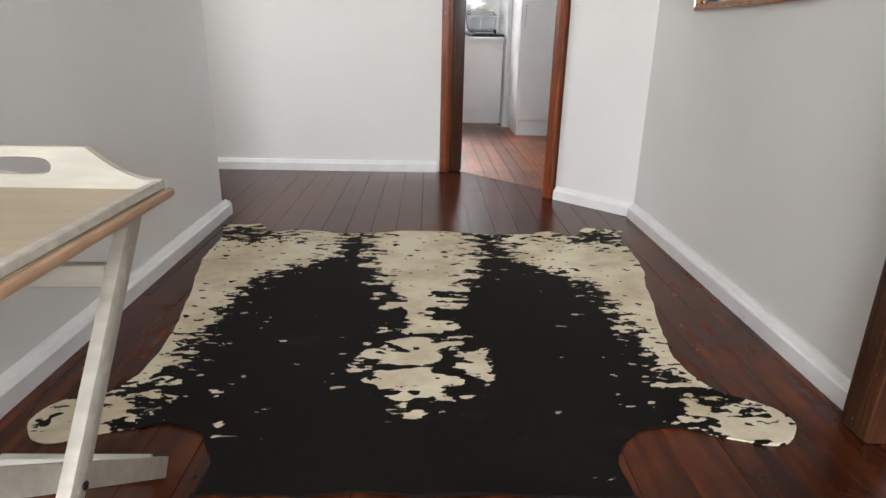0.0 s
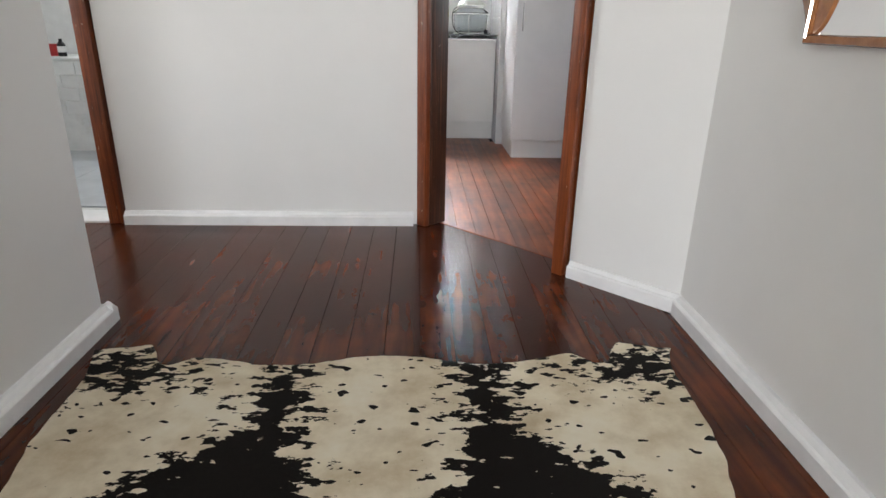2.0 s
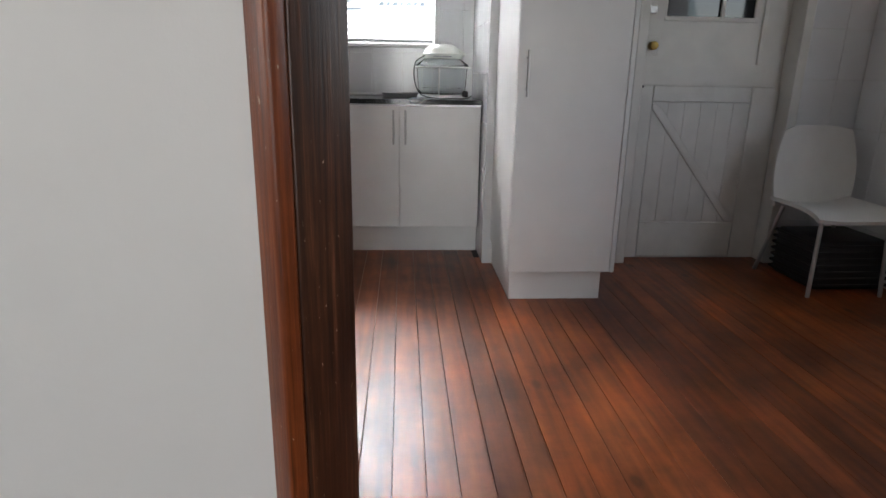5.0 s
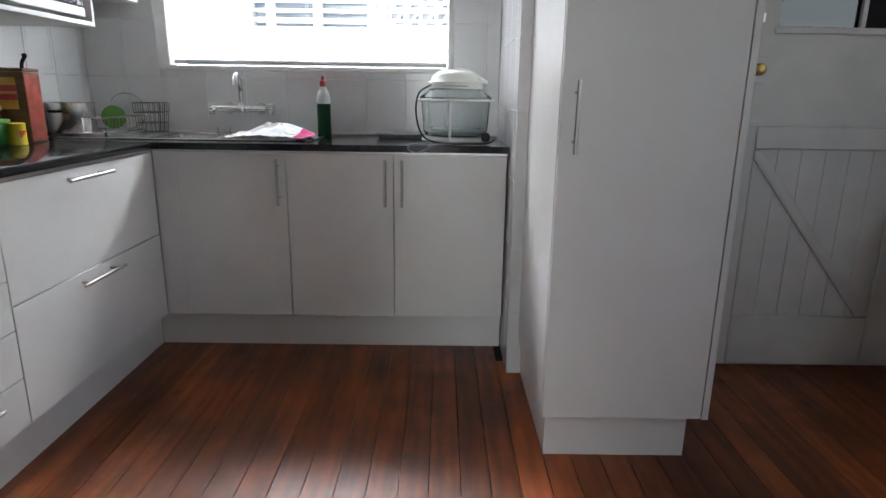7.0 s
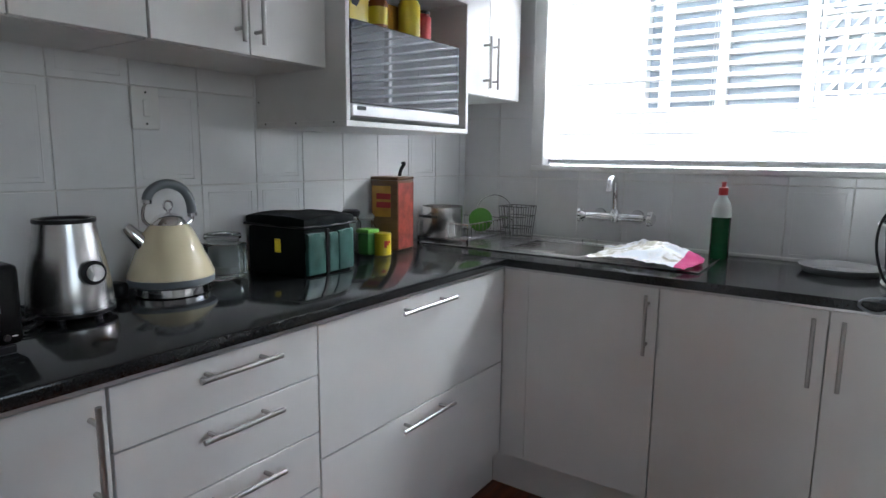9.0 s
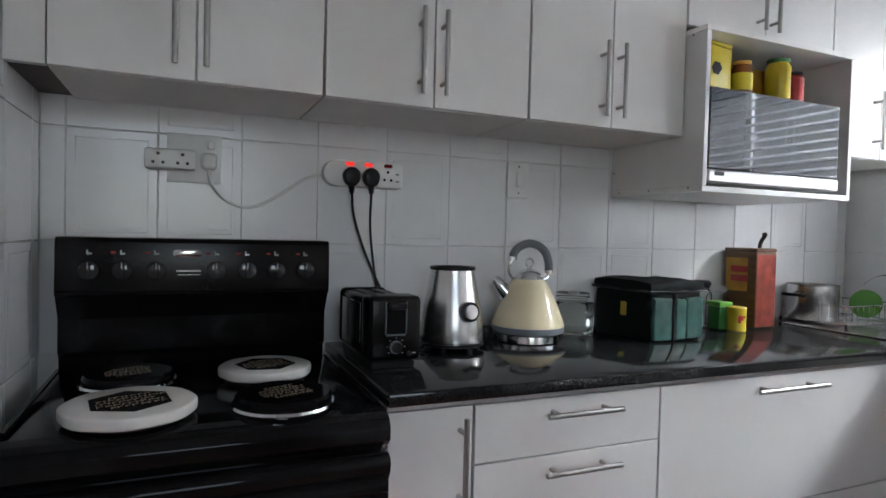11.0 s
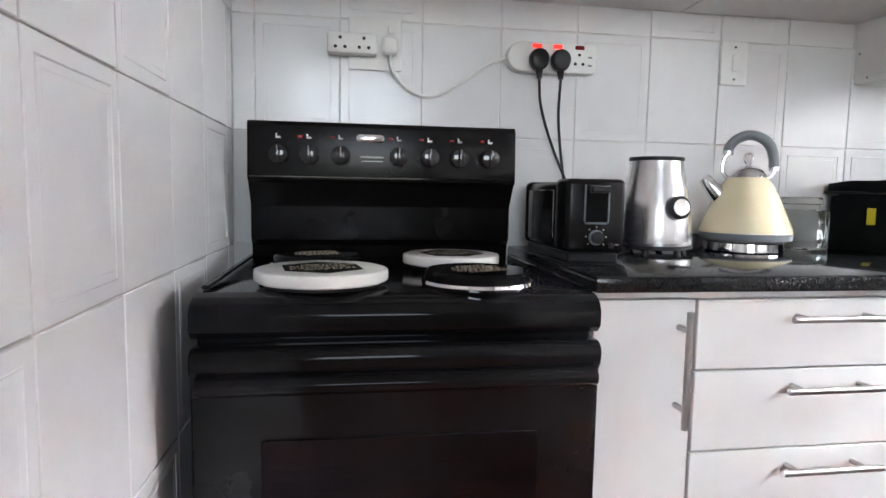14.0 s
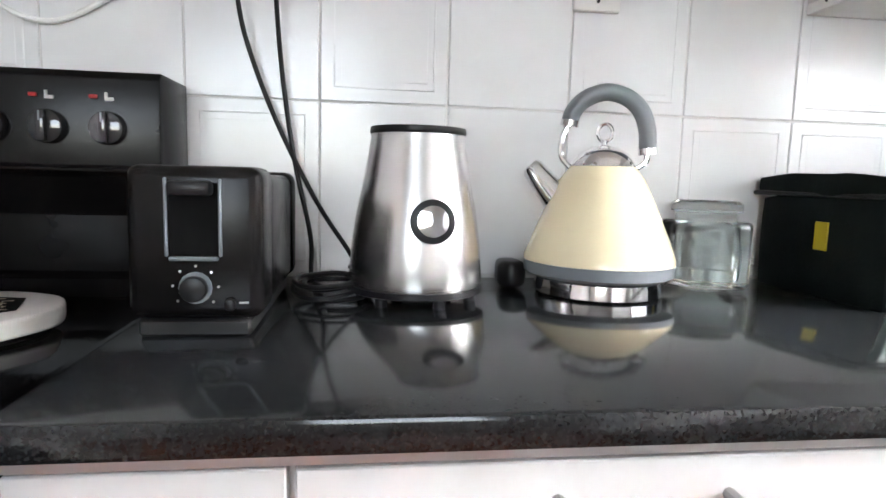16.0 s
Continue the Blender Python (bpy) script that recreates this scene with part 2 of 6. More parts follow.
def bm_lathe(profile, x, y, n=32, z=0.0, cap=True, bm=None):
    """A turned shape from (radius, height) pairs about the upright axis through x, y."""
    own = bmesh.new()
    rings = []
    for r, h in profile:
        rings.append([own.verts.new((x + r * math.cos(2 * math.pi * k / n), y + r * math.sin(2 * math.pi * k / n), z + h)) for k in range(n)])
    for a, b in zip(rings, rings[1:]):
        for k in range(n):
            own.faces.new((a[k], a[(k + 1) % n], b[(k + 1) % n], b[k]))
    if cap:
        own.faces.new(rings[0][::-1])
        own.faces.new(rings[-1])
    return join(bm, own) if bm else own


def bm_tube(points, r, n=8, closed=False, bm=None):
    """A round rod or cable along points; r may be one radius or one per point."""
    own = bmesh.new()
    pts = [Vector(p) for p in points]
    rs = r if isinstance(r, (list, tuple)) else [r] * len(pts)
    rings, side = [], None
    for k, p in enumerate(pts):
        a = pts[k - 1] if (k or closed) else p
        c = pts[(k + 1) % len(pts)] if (k < len(pts) - 1 or closed) else p
        d = (c - a).normalized()
        if side is None:
            side = d.orthogonal().normalized()
        side = (side - d * side.dot(d)).normalized()
        up = d.cross(side)
        rings.append([own.verts.new(p + rs[k] * (math.cos(2 * math.pi * j / n) * side + math.sin(2 * math.pi * j / n) * up)) for j in range(n)])
    pairs = list(zip(rings, rings[1:])) + ([(rings[-1], rings[0])] if closed else [])
    for a, b in pairs:
        for j in range(n):
            own.faces.new((a[j], a[(j + 1) % n], b[(j + 1) % n], b[j]))
    if not closed:
        own.faces.new(rings[0][::-1])
        own.faces.new(rings[-1])
    return join(bm, own) if bm else own


def spline(points, steps=8):
    """A smooth line through points."""
    p = [Vector(q) for q in points]
    p = [2 * p[0] - p[1]] + p + [2 * p[-1] - p[-2]]
    out = []
    for k in range(1, len(p) - 2):
        for s in range(steps):
            u = s / steps
            out.append(0.5 * (2 * p[k] + (p[k + 1] - p[k - 1]) * u + (2 * p[k - 1] - 5 * p[k] + 4 * p[k + 1] - p[k + 2]) * u * u + (3 * p[k] - p[k - 1] - 3 * p[k + 1] + p[k + 2]) * u ** 3))
    out.append(p[-2])
    return out


def bm_extrude(outline, axis, lo, hi, bevel=0.0, seg=2, bm=None):
    """A prism: a flat outline in the two other axes, drawn out along one axis."""
    own = bmesh.new()
    def at(q, h):
        return (h, q[0], q[1]) if axis == "x" else (q[0], h, q[1]) if axis == "y" else (q[0], q[1], h)
    a = [own.verts.new(at(q, lo)) for q in outline]
    b = [own.verts.new(at(q, hi)) for q in outline]
    n = len(outline)
    own.faces.new(a[::-1])
    own.faces.new(b)
    for k in range(n):
        own.faces.new((a[k], a[(k + 1) % n], b[(k + 1) % n], b[k]))
    bmesh.ops.recalc_face_normals(own, faces=own.faces)
    if bevel:
        bmesh.ops.bevel(own, geom=list(own.edges), offset=bevel, segments=seg, profile=0.5, affect="EDGES")
    return join(bm, own) if bm else own


def turn(bm, deg, x, y):
    """Turns a bmesh about an upright axis."""
    bmesh.ops.rotate(bm, cent=(x, y, 0), matrix=Matrix.Rotation(radians(deg), 3, "Z"), verts=bm.verts)
    return bm


def root_place(ob):
    p = Vector((0, 0, 0))
    while ob:
        p += ob.location
        ob = ob.parent
    return p


def to_mesh(name, bm, material, origin, angle=40):
    bmesh.ops.translate(bm, vec=-Vector(origin), verts=bm.verts)
    bmesh.ops.recalc_face_normals(bm, faces=bm.faces)
    me = bpy.data.meshes.new(name)
    bm.to_mesh(me)
    bm.free()
    me.materials.append(material)
    me.shade_smooth()
    me.set_sharp_from_angle(angle=radians(angle))
    return me


def thing(name, place, label, category, group="", kind=""):
    ob = new(name)
    ob.location = place
    ob.empty_display_size = 0.05
    return tagged(ob, label, category, group, kind)


def part(name, bm, material, parent, label="", angle=40):
    ob = new(name, to_mesh(name, bm, material, root_place(parent), angle))
    ob.parent = parent
    return tagged(ob, label)


def solo(name, bm, material, label, category, group="", kind="", angle=40):
    xs = [v.co for v in bm.verts]
    o = (sum(c.x for c in xs) / len(xs), sum(c.y for c in xs) / len(xs), min(c.z for c in xs))
    ob = new(name, to_mesh(name, bm, material, o, angle))
    ob.location = o
    return tagged(ob, label, category, group, kind)


def bm_quadwall(p, q, thick, z0, z1):
    """An upright slab whose visible face runs from p to q; it is thick to the right of that way."""
    d = (Vector((*q, 0)) - Vector((*p, 0))).normalized()
    s = Vector((d.y, -d.x, 0)) * thick
    o = [Vector((*p, 0)), Vector((*q, 0)), Vector((*q, 0)) + s, Vector((*p, 0)) + s]
    return bm_extrude([(v.x, v.y) for v in o], "z", z0, z1)


# ---- structure ----
TOP = 2.75
HX0, HX1 = -0.82, 1.315          # hall walls
FAR = 4.687                      # hall side of the far wall
KX, KY, KS = -1.045, 7.84, 4.955  # kitchen: stove wall, window wall, side wall by the stove
DW = 7.045                       # wall with the back door
KE = 3.16                        # right-hand end of the kitchen
P0, P1 = Vector((1.315, 3.624, 0)), Vector((0.29, 4.70, 0))  # splayed doorway wall
U = (P1 - P0).normalized()
N = Vector((U.y, -U.x, 0))       # towards the kitchen
if N.y < 0:
    N = -N


def dia(s, n, z=0.0):
    """A point on the splayed wall: s along it from the hall's corner, n towards the kitchen."""
    return P0 + U * s + N * n + Vector((0, 0, z))


def bm_dia(s0, s1, n0, n1, z0, z1, bevel=0.0, seg=2):
    c = [dia(s0, n0), dia(s1, n0), dia(s1, n1), dia(s0, n1)]
    return bm_extrude([(v.x, v.y) for v in c], "z", z0, z1, bevel, seg)


def wall(name, bm, label, material=WALL):
    return solo(name, bm, material, label, "wall", kind="structure")


wall("wall_hall_left", bm_box(HX0 - 0.2, HX0, -2.4, 3.53, 0, TOP), "cream painted plaster hall wall with a slightly uneven surface")
w = bm_box(HX1, HX1 + 0.2, 1.7, 3.66, 0, TOP)
bm_box(HX1, HX1 + 0.2, -2.4, 0.8, 0, TOP, bm=w)
bm_box(HX1, HX1 + 0.2, 0.8, 1.7, 2.08, TOP, bm=w)
wall("wall_hall_right", w, "cool white painted plaster hall wall under the mirror")
w = bm_box(-1.25, 0.312, FAR, KS - 0.012, 0, TOP)
bm_box(-3.2, -2.15, FAR, KS - 0.012, 0, TOP, bm=w)
bm_box(-2.15, -1.25, FAR, KS - 0.012, 2.08, TOP, bm=w)
wall("wall_hall_far", w, "cream painted plaster wall between hall and kitchen")
w = bm_dia(0.0, 0.50, 0, 0.15, 0, TOP)
join(w, bm_dia(0.50, 1.40, 0, 0.15, 2.08, TOP))
wall("wall_splayed_doorway", w, "white plaster splayed wall around the kitchen doorway")
wall("wall_hall_back", join(bm_box(HX0 - 0.2, -0.3, -2.6, -2.4, 0, TOP), join(bm_box(0.9, HX1 + 0.2, -2.6, -2.4, 0, TOP), bm_box(-0.3, 0.9, -2.6, -2.4, 2.3, TOP))), "cream plaster wall around the entrance")
wall("wall_passage_south", bm_box(-3.2, HX0 - 0.2, 3.33, 3.53, 0, TOP), "cream plaster passage wall")
# unseen end wall, with an opening added for the passage fill
w = bm_box(-3.4, -3.2, 3.33, 3.7, 0, TOP)
bm_box(-3.4, -3.2, 4.5, 7.4, 0, TOP, bm=w)
bm_box(-3.4, -3.2, 3.7, 4.5, 0, 0.95, bm=w)
bm_box(-3.4, -3.2, 3.7, 4.5, 2.2, TOP, bm=w)
wall("wall_passage_end", w, "cream plaster wall at the end of the passage")
# window opening assumed, it lets the bathroom fill through
w = bm_box(-3.2, -2.5, 7.0, 7.15, 0, TOP)
bm_box(-1.7, -1.2, 7.0, 7.15, 0, TOP, bm=w)
bm_box(-2.5, -1.7, 7.0, 7.15, 0, 1.4, bm=w)
bm_box(-2.5, -1.7, 7.0, 7.15, 2.3, TOP, bm=w)
wall("wall_bathroom_end", w, "white bathroom wall with an assumed small window opening", SKIRT)
wall("wall_stove", bm_box(KX - 0.15, KX - 0.003, KS - 0.255, KY + 0.25, 0, TOP), "grout and plaster behind the white tiles of the stove wall", GROUT)
WX0, WX1, WZ0, WZ1 = -0.655, 0.765, 1.262, 2.18
w = bm_box(KX - 0.012, WX0, KY + 0.003, KY + 0.25, 0, TOP)
bm_box(WX1, 1.2, KY + 0.003, KY + 0.25, 0, TOP, bm=w)
bm_box(WX0, WX1, KY + 0.003, KY + 0.25, 0, WZ0, bm=w)
bm_box(WX0, WX1, KY + 0.003, KY + 0.25, WZ1, TOP, bm=w)
wall("wall_kitchen_window", w, "grout and plaster behind the white tiles round the window", GROUT)
wall("wall_stove_side", bm_box(KX - 0.003, 0.285, KS - 0.0115, KS - 0.003, 0, TOP), "grout bed of the tiled side wall next to the stove", OLDGROUT)
w = bm_box(1.015, 1.2, DW + 0.003, KY + 0.003, 0, TOP)
bm_box(1.2, 1.86, DW + 0.003, DW + 0.2, 0, TOP, bm=w)
bm_box(2.76, KE, DW + 0.003, DW + 0.2, 0, TOP, bm=w)
bm_box(1.86, 2.76, DW + 0.003, DW + 0.2, 2.1, TOP, bm=w)
wall("wall_back_door", w, "grout and plaster behind the white tiles round the back door", GROUT)
# opening added to let the side fill in
w = bm_box(KE + 0.003, KE + 0.2, 3.6, 4.5, 0, TOP)
bm_box(KE + 0.003, KE + 0.2, 5.9, 7.25, 0, TOP, bm=w)
bm_box(KE + 0.003, KE + 0.2, 4.5, 5.9, 0, 1.1, bm=w)
bm_box(KE + 0.003, KE + 0.2, 4.5, 5.9, 2.2, TOP, bm=w)
wall("wall_kitchen_east", w, "white kitchen wall with an added light opening beside the chair")
wall("wall_kitchen_south", bm_box(1.42, KE, 3.5, 3.7, 0, TOP), "plain white kitchen wall")
solo("ceiling", bm_box(-3.4, KE + 0.2, -2.6, KY + 0.25, TOP, TOP + 0.15), CEIL, "plain white painted ceiling", "ceiling", kind="structure")
solo("ground", bm_box(-60, 60, -60, 120, -0.4, -0.35), surface("dry_yard_ground", (0.2, 0.18, 0.15), 0.95), "bare yard ground outside the house", "ground", kind="structure")


def skirting(name, p, q, h, label):
    """A moulded board along a wall; the wall lies to the left of the way from p to q."""
    p, q = Vector((*p, 0)), Vector((*q, 0))
    d = (q - p).normalized()
    s = Vector((d.y, -d.x, 0))
    prof = [(0, 0), (0.036, 0), (0.036, h * 0.68), (0.031, h * 0.76), (0.022, h * 0.79), (0.019, h * 0.9), (0.012, h), (0, h)]
    bm = bmesh.new()
    a = [bm.verts.new(p + s * o + Vector((0, 0, z))) for o, z in prof]
    b = [bm.verts.new(q + s * o + Vector((0, 0, z))) for o, z in prof]
    bm.faces.new(a)
    bm.faces.new(b[::-1])
    for k in range(len(prof)):
        j = (k + 1) % len(prof)
        bm.faces.new((a[k], b[k], b[j], a[j]))
    return solo(name, bm, SKIRT, label, "skirting board", kind="structure", angle=25)


SK = 0.072
skirting("baseboard_hall_left", (HX0 + 0.001, -2.4), (HX0 + 0.001, 3.565), SK, "white moulded skirting board along the hall")
skirting("baseboard_hall_left_end", (HX0 + 0.036, 3.531), (HX0 - 0.2, 3.531), SK, "white moulded skirting return at the wall end")
skirting("baseboard_far", (-1.25, FAR - 0.001), (0.28, FAR - 0.001), SK, "white moulded skirting board under the far wall")
pa, pb = dia(0.49, -0.001), dia(-0.02, -0.001)
skirting("baseboard_splay", (pa.x, pa.y), (pb.x, pb.y), SK, "white moulded skirting board beside the doorway")
skirting("baseboard_hall_right", (HX1 - 0.001, 3.6), (HX1 - 0.001, 1.80), SK, "white moulded skirting board with scuffed paint")

# doorway to the kitchen: casing strips and rebated jambs
door1 = thing("door_1", dia(0.95, 0.0), "open doorway with worn orange varnished wood frame", "doorway", kind="structure")
part("casing", bm_dia(0.51, 0.565, -0.042, 0.0, 0, 2.1, 0.006), ORANGE, door1)
part("casing", bm_dia(1.40, 1.466, -0.012, 0.028, 0, 2.1, 0.010, 3), ORANGE, door1)
part("casing", bm_dia(0.497, 1.466, -0.034, 0.0, 2.1, 2.19, 0.008), ORANGE, door1)
part("jamb", bm_dia(0.515, 0.562, 0.002, 0.135, 0, 2.08, 0.004), ORANGE, door1)
part("jamb", bm_dia(1.402, 1.52, 0.0285, 0.15, 0, 2.08, 0.006, 3), DARKJAMB, door1, "dark scraped jamb with bare wood grain")
part("jamb", bm_dia(0.548, 1.40, 0.002, 0.13, 2.04, 2.079, 0.004), DARKJAMB, door1)
strike = part("strike_plate", bm_dia(1.3985, 1.4018, 0.06, 0.08, 1.195, 1.26, 0.001), DARKJAMB, door1, "small metal strike plate")

door2 = thing("door_2", (-1.7, FAR, 0), "open bathroom doorway with orange varnished wood frame", "doorway", kind="structure")
part("casing", bm_box(-1.338, -1.262, FAR - 0.02, FAR + 0.1, 0, 2.1, 0.006, 2), ORANGE, door2)
part("casing", bm_box(-2.2, -2.12, FAR - 0.02, FAR + 0.1, 0, 2.1, 0.006, 2), ORANGE, door2)
part("casing", bm_box(-2.2, -1.262, FAR - 0.02, FAR + 0.1, 2.1, 2.18, 0.006, 2), ORANGE, door2)
part("threshold", bm_box(-2.12, -1.338, FAR - 0.01, FAR + 0.2, 0.0, 0.012, 0.003), SKIRT, door2)

door3 = thing("door_3", (HX1, 1.25, 0), "closed dark wooden room door with a wooden frame", "door", kind="structure")
part("casing", bm_box(HX1 - 0.075, HX1 + 0.004, 1.70, 1.795, 0, 2.1, 0.008, 2), DARKJAMB, door3)
part("casing", bm_box(HX1 - 0.075, HX1 + 0.004, 0.71, 0.80, 0, 2.1, 0.008, 2), ORANGE, door3)
part("casing", bm_box(HX1 - 0.075, HX1 + 0.004, 0.71, 1.795, 2.1, 2.19, 0.008, 2), ORANGE, door3)
part("door_leaf", bm_box(HX1 + 0.05, HX1 + 0.09, 0.8, 1.7, 0.01, 2.08, 0.003), DARKJAMB, door3)

# ---- back door ----
BY = 7.16
back = thing("door_4", (2.31, BY, 0), "white painted stable door with brace and dark glass", "door", kind="structure")
part("door_frame", bm_box(2.745, 2.80, DW - 0.01, BY + 0.06, 0, 2.1, 0.004), DOORP, back)
part("door_frame", bm_box(1.82, 1.875, DW - 0.01, BY + 0.06, 0, 2.1, 0.004), DOORP, back)
lower = part("lower_leaf", bm_box(1.88, 2.74, BY, BY + 0.04, 0.001, 1.0435, 0.001), DOORP, back)
for a, b, c, d in ((1.88, 1.985, 0.012, 1.037), (2.575, 2.74, 0.012, 1.037), (1.985, 2.575, 0.012, 0.232), (1.985, 2.575, 0.945, 1.037)):
    part("rail", bm_box(a + 0.001, b - 0.001, BY - 0.016, BY - 0.001, c + 0.001, d - 0.001, 0.004), DOORP, lower)
br = bm_extrude([(1.99, 0.905), (1.99, 0.935), (2.02, 0.935), (2.56, 0.262), (2.56, 0.236), (2.52, 0.236)], "y", BY - 0.014, BY - 0.001, 0.003)
part("brace", br, DOORP, lower)
for k in range(6):
    x = 1.99 + k * 0.0975
    part("board", bm_box(x + 0.0008, x + 0.0967, BY - 0.005, BY - 0.0005, 0.236, 0.943, 0.001), DOORP, lower)
upper = part("upper_leaf", join(bm_box(1.88, 2.74, BY, BY + 0.04, 1.0438, 1.40), join(join(bm_box(1.88, 2.02, BY, BY + 0.04, 1.40, 2.06), bm_box(2.53, 2.74, BY, BY + 0.04, 1.40, 2.06)), bm_box(2.02, 2.53, BY, BY + 0.04, 1.95, 2.06))), DOORP, back)
# opaque pane, near-black base colour in place of a view through it
part("pane", bm_box(2.02, 2.53, BY + 0.015, BY + 0.02, 1.40, 1.95), DARKPANE, upper)
part("glazing_bar", bm_box(2.005, 2.545, BY - 0.012, BY - 0.001, 1.385, 1.41, 0.003), DOORP, upper)
part("glazing_bar", bm_box(2.33, 2.35, BY - 0.006, BY + 0.012, 1.41, 1.95, 0.002), DOORP, upper)
part("rail", bm_box(2.575, 2.60, BY - 0.012, BY - 0.001, 1.16, 1.95, 0.003), DOORP, upper)
part("lock_plate", bm_box(1.885, 1.99, BY - 0.01, BY - 0.001, 1.20, 1.30, 0.002), DOORP, upper)
part("door_knob", bm_extrude([(1.945 + 0.024 * math.cos(a * 0.5236), 1.25 + 0.024 * math.sin(a * 0.5236)) for a in range(12)], "y", BY - 0.06, BY - 0.011, 0.006), surface("old_brass", (0.35, 0.25, 0.08), 0.35, 0.9), upper, "small worn brass knob")
part("bolt", bm_box(1.885, 1.955, BY - 0.025, BY - 0.001, 1.42, 1.46, 0.004), ALU, upper)
part("bolt", bm_box(1.88, 1.92, BY - 0.03, BY - 0.017, 1.02, 1.035, 0.003), BLACKM, lower)

# ---- kitchen window, blind and what lies outside ----
win = thing("window_1", (0.05, KY, WZ0), "white framed kitchen window behind a venetian blind", "window", kind="structure")
part("window_sill", bm_box(WX0 - 0.03, WX1 + 0.02, KY - 0.012, KY + 0.2, WZ0 - 0.022, WZ0, 0.004), SKIRT, win)
part("window_frame", bm_box(WX0 - 0.03, WX0 + 0.03, KY - 0.012, KY + 0.2, WZ0, WZ1, 0.004), SKIRT, win)
part("window_frame", bm_box(WX1 - 0.01, WX1 + 0.02, KY - 0.012, KY + 0.2, WZ0, WZ1, 0.004), SKIRT, win)
part("window_frame", bm_box(WX0 - 0.03, WX1 + 0.02, KY - 0.012, KY + 0.2, WZ1, WZ1 + 0.04, 0.004), SKIRT, win)
for x in (-0.16, 0.36):
    part("mullion", bm_box(x - 0.02, x + 0.02, KY + 0.15, KY + 0.19, WZ0, WZ1, 0.004), SKIRT, win)
for a, b in ((WX0 + 0.03, -0.18), (-0.14, 0.34), (0.38, WX1 - 0.01)):
    p = part("pane", bm_box(a, b, KY + 0.168, KY + 0.172, WZ0 + 0.001, WZ1 - 0.001), PANE, win)
    p.visible_shadow = False
blind = thing("venetian_blind", (0.05, KY + 0.06, WZ0), "white venetian blind let down with open slats", "window blind")
BX0, BX1 = WX0 + 0.034, WX1 - 0.014
part("headrail", bm_box(BX0, BX1, KY + 0.03, KY + 0.09, 2.10, 2.15, 0.004), BLIND, blind)
part("bottom_rail", bm_box(BX0, BX1, KY + 0.035, KY + 0.085, WZ0 + 0.008, WZ0 + 0.03, 0.004), BLIND, blind)
sl = bmesh.new()
prof = [(-0.024, 0.006), (-0.012, 0.0095), (0.0, 0.0105), (0.012, 0.0085), (0.024, 0.004)]
bm_extrude(prof + [(a, b - 0.0009) for a, b in reversed(prof)], "x", BX0 - 0.05, BX1 - 0.05, bm=sl)
slat_me = to_mesh("slat", sl, BLIND, (0, 0, 0))
NS = 19
for k in range(NS):
    ob = new("slat", slat_me)
    ob.parent = blind
    ob.location = (0, 0, 0.055 + k * (0.80 / NS))
    ob.rotation_euler = (radians(26 + (k * 37 % 5) - 2), 0, 0)
for x in (-0.45, 0.05, 0.55):
    part("ladder_cord", join(bm_tube([(x, KY + 0.036, WZ0 + 0.03), (x, KY + 0.036, 2.1)], 0.0012, 5), bm_tube([(x, KY + 0.086, WZ0 + 0.03), (x, KY + 0.086, 2.1)], 0.0012, 5)), BLIND, blind)

OUTW = surface("white_outside_wall", (0.72, 0.72, 0.71), 0.8, vary=0.06)
OUTD = surface("shaded_window_glass", (0.3, 0.36, 0.42), 0.25)
NBY = 11.0
nb = thing("neighbouring_house", (0, NBY, -0.35), "white rendered house with louvred window and breeze blocks", "house")
w = bm_box(-9, 9, NBY, NBY + 0.25, -0.35, 1.75)
bm_box(-9, -1.15, NBY, NBY + 0.25, 1.75, 2.75, bm=w)
bm_box(0.95, 9, NBY, NBY + 0.25, 1.75, 2.75, bm=w)
bm_box(-9, 9, NBY, NBY + 0.25, 2.75, 3.6, bm=w)
part("wall", w, OUTW, nb)
part("roof", bm_extrude([(NBY - 0.5, 3.6), (NBY + 5, 5.2), (NBY + 5, 5.35), (NBY - 0.5, 3.75)], "x", -9.4, 9.4), surface("grey_roof_sheet", (0.3, 0.3, 0.3), 0.6), nb)
nw = part("window", bm_box(-1.15, 0.95, NBY + 0.14, NBY + 0.16, 1.75, 2.75), OUTD, nb)
for k in range(10):
    z = 1.8 + k * 0.095
    part("louvre", bm_box(-1.12, 0.08, NBY + 0.04, NBY + 0.12, z, z + 0.035, 0.004), OUTW, nw)
part("frame", bm_box(-0.55, -0.47, NBY + 0.02, NBY + 0.13, 1.75, 2.75), OUTW, nw)
part("frame", bm_box(0.08, 0.17, NBY + 0.02, NBY + 0.13, 1.75, 2.75), OUTW, nw)
for i in range(5):
    for j in range(6):
        x, z = 0.18 + i * 0.155, 1.76 + j * 0.165
        b = bm_box(x, x + 0.15, NBY + 0.05, NBY + 0.12, z, z + 0.03)
        bm_box(x, x + 0.03, NBY + 0.05, NBY + 0.12, z + 0.03, z + 0.16, bm=b)
        bm_extrude([(x + 0.03, z + 0.03), (x + 0.06, z + 0.03), (x + 0.15, z + 0.145), (x + 0.15, z + 0.16), (x + 0.13, z + 0.16)], "y", NBY + 0.06, NBY + 0.11, bm=b)
        part("breeze_block", b, OUTW, nw)

# ---- built-in cabinets ----
CT, CB = 0.932, 0.904     # counter top and underside
FX, FY = -0.487, 7.25     # cabinet fronts


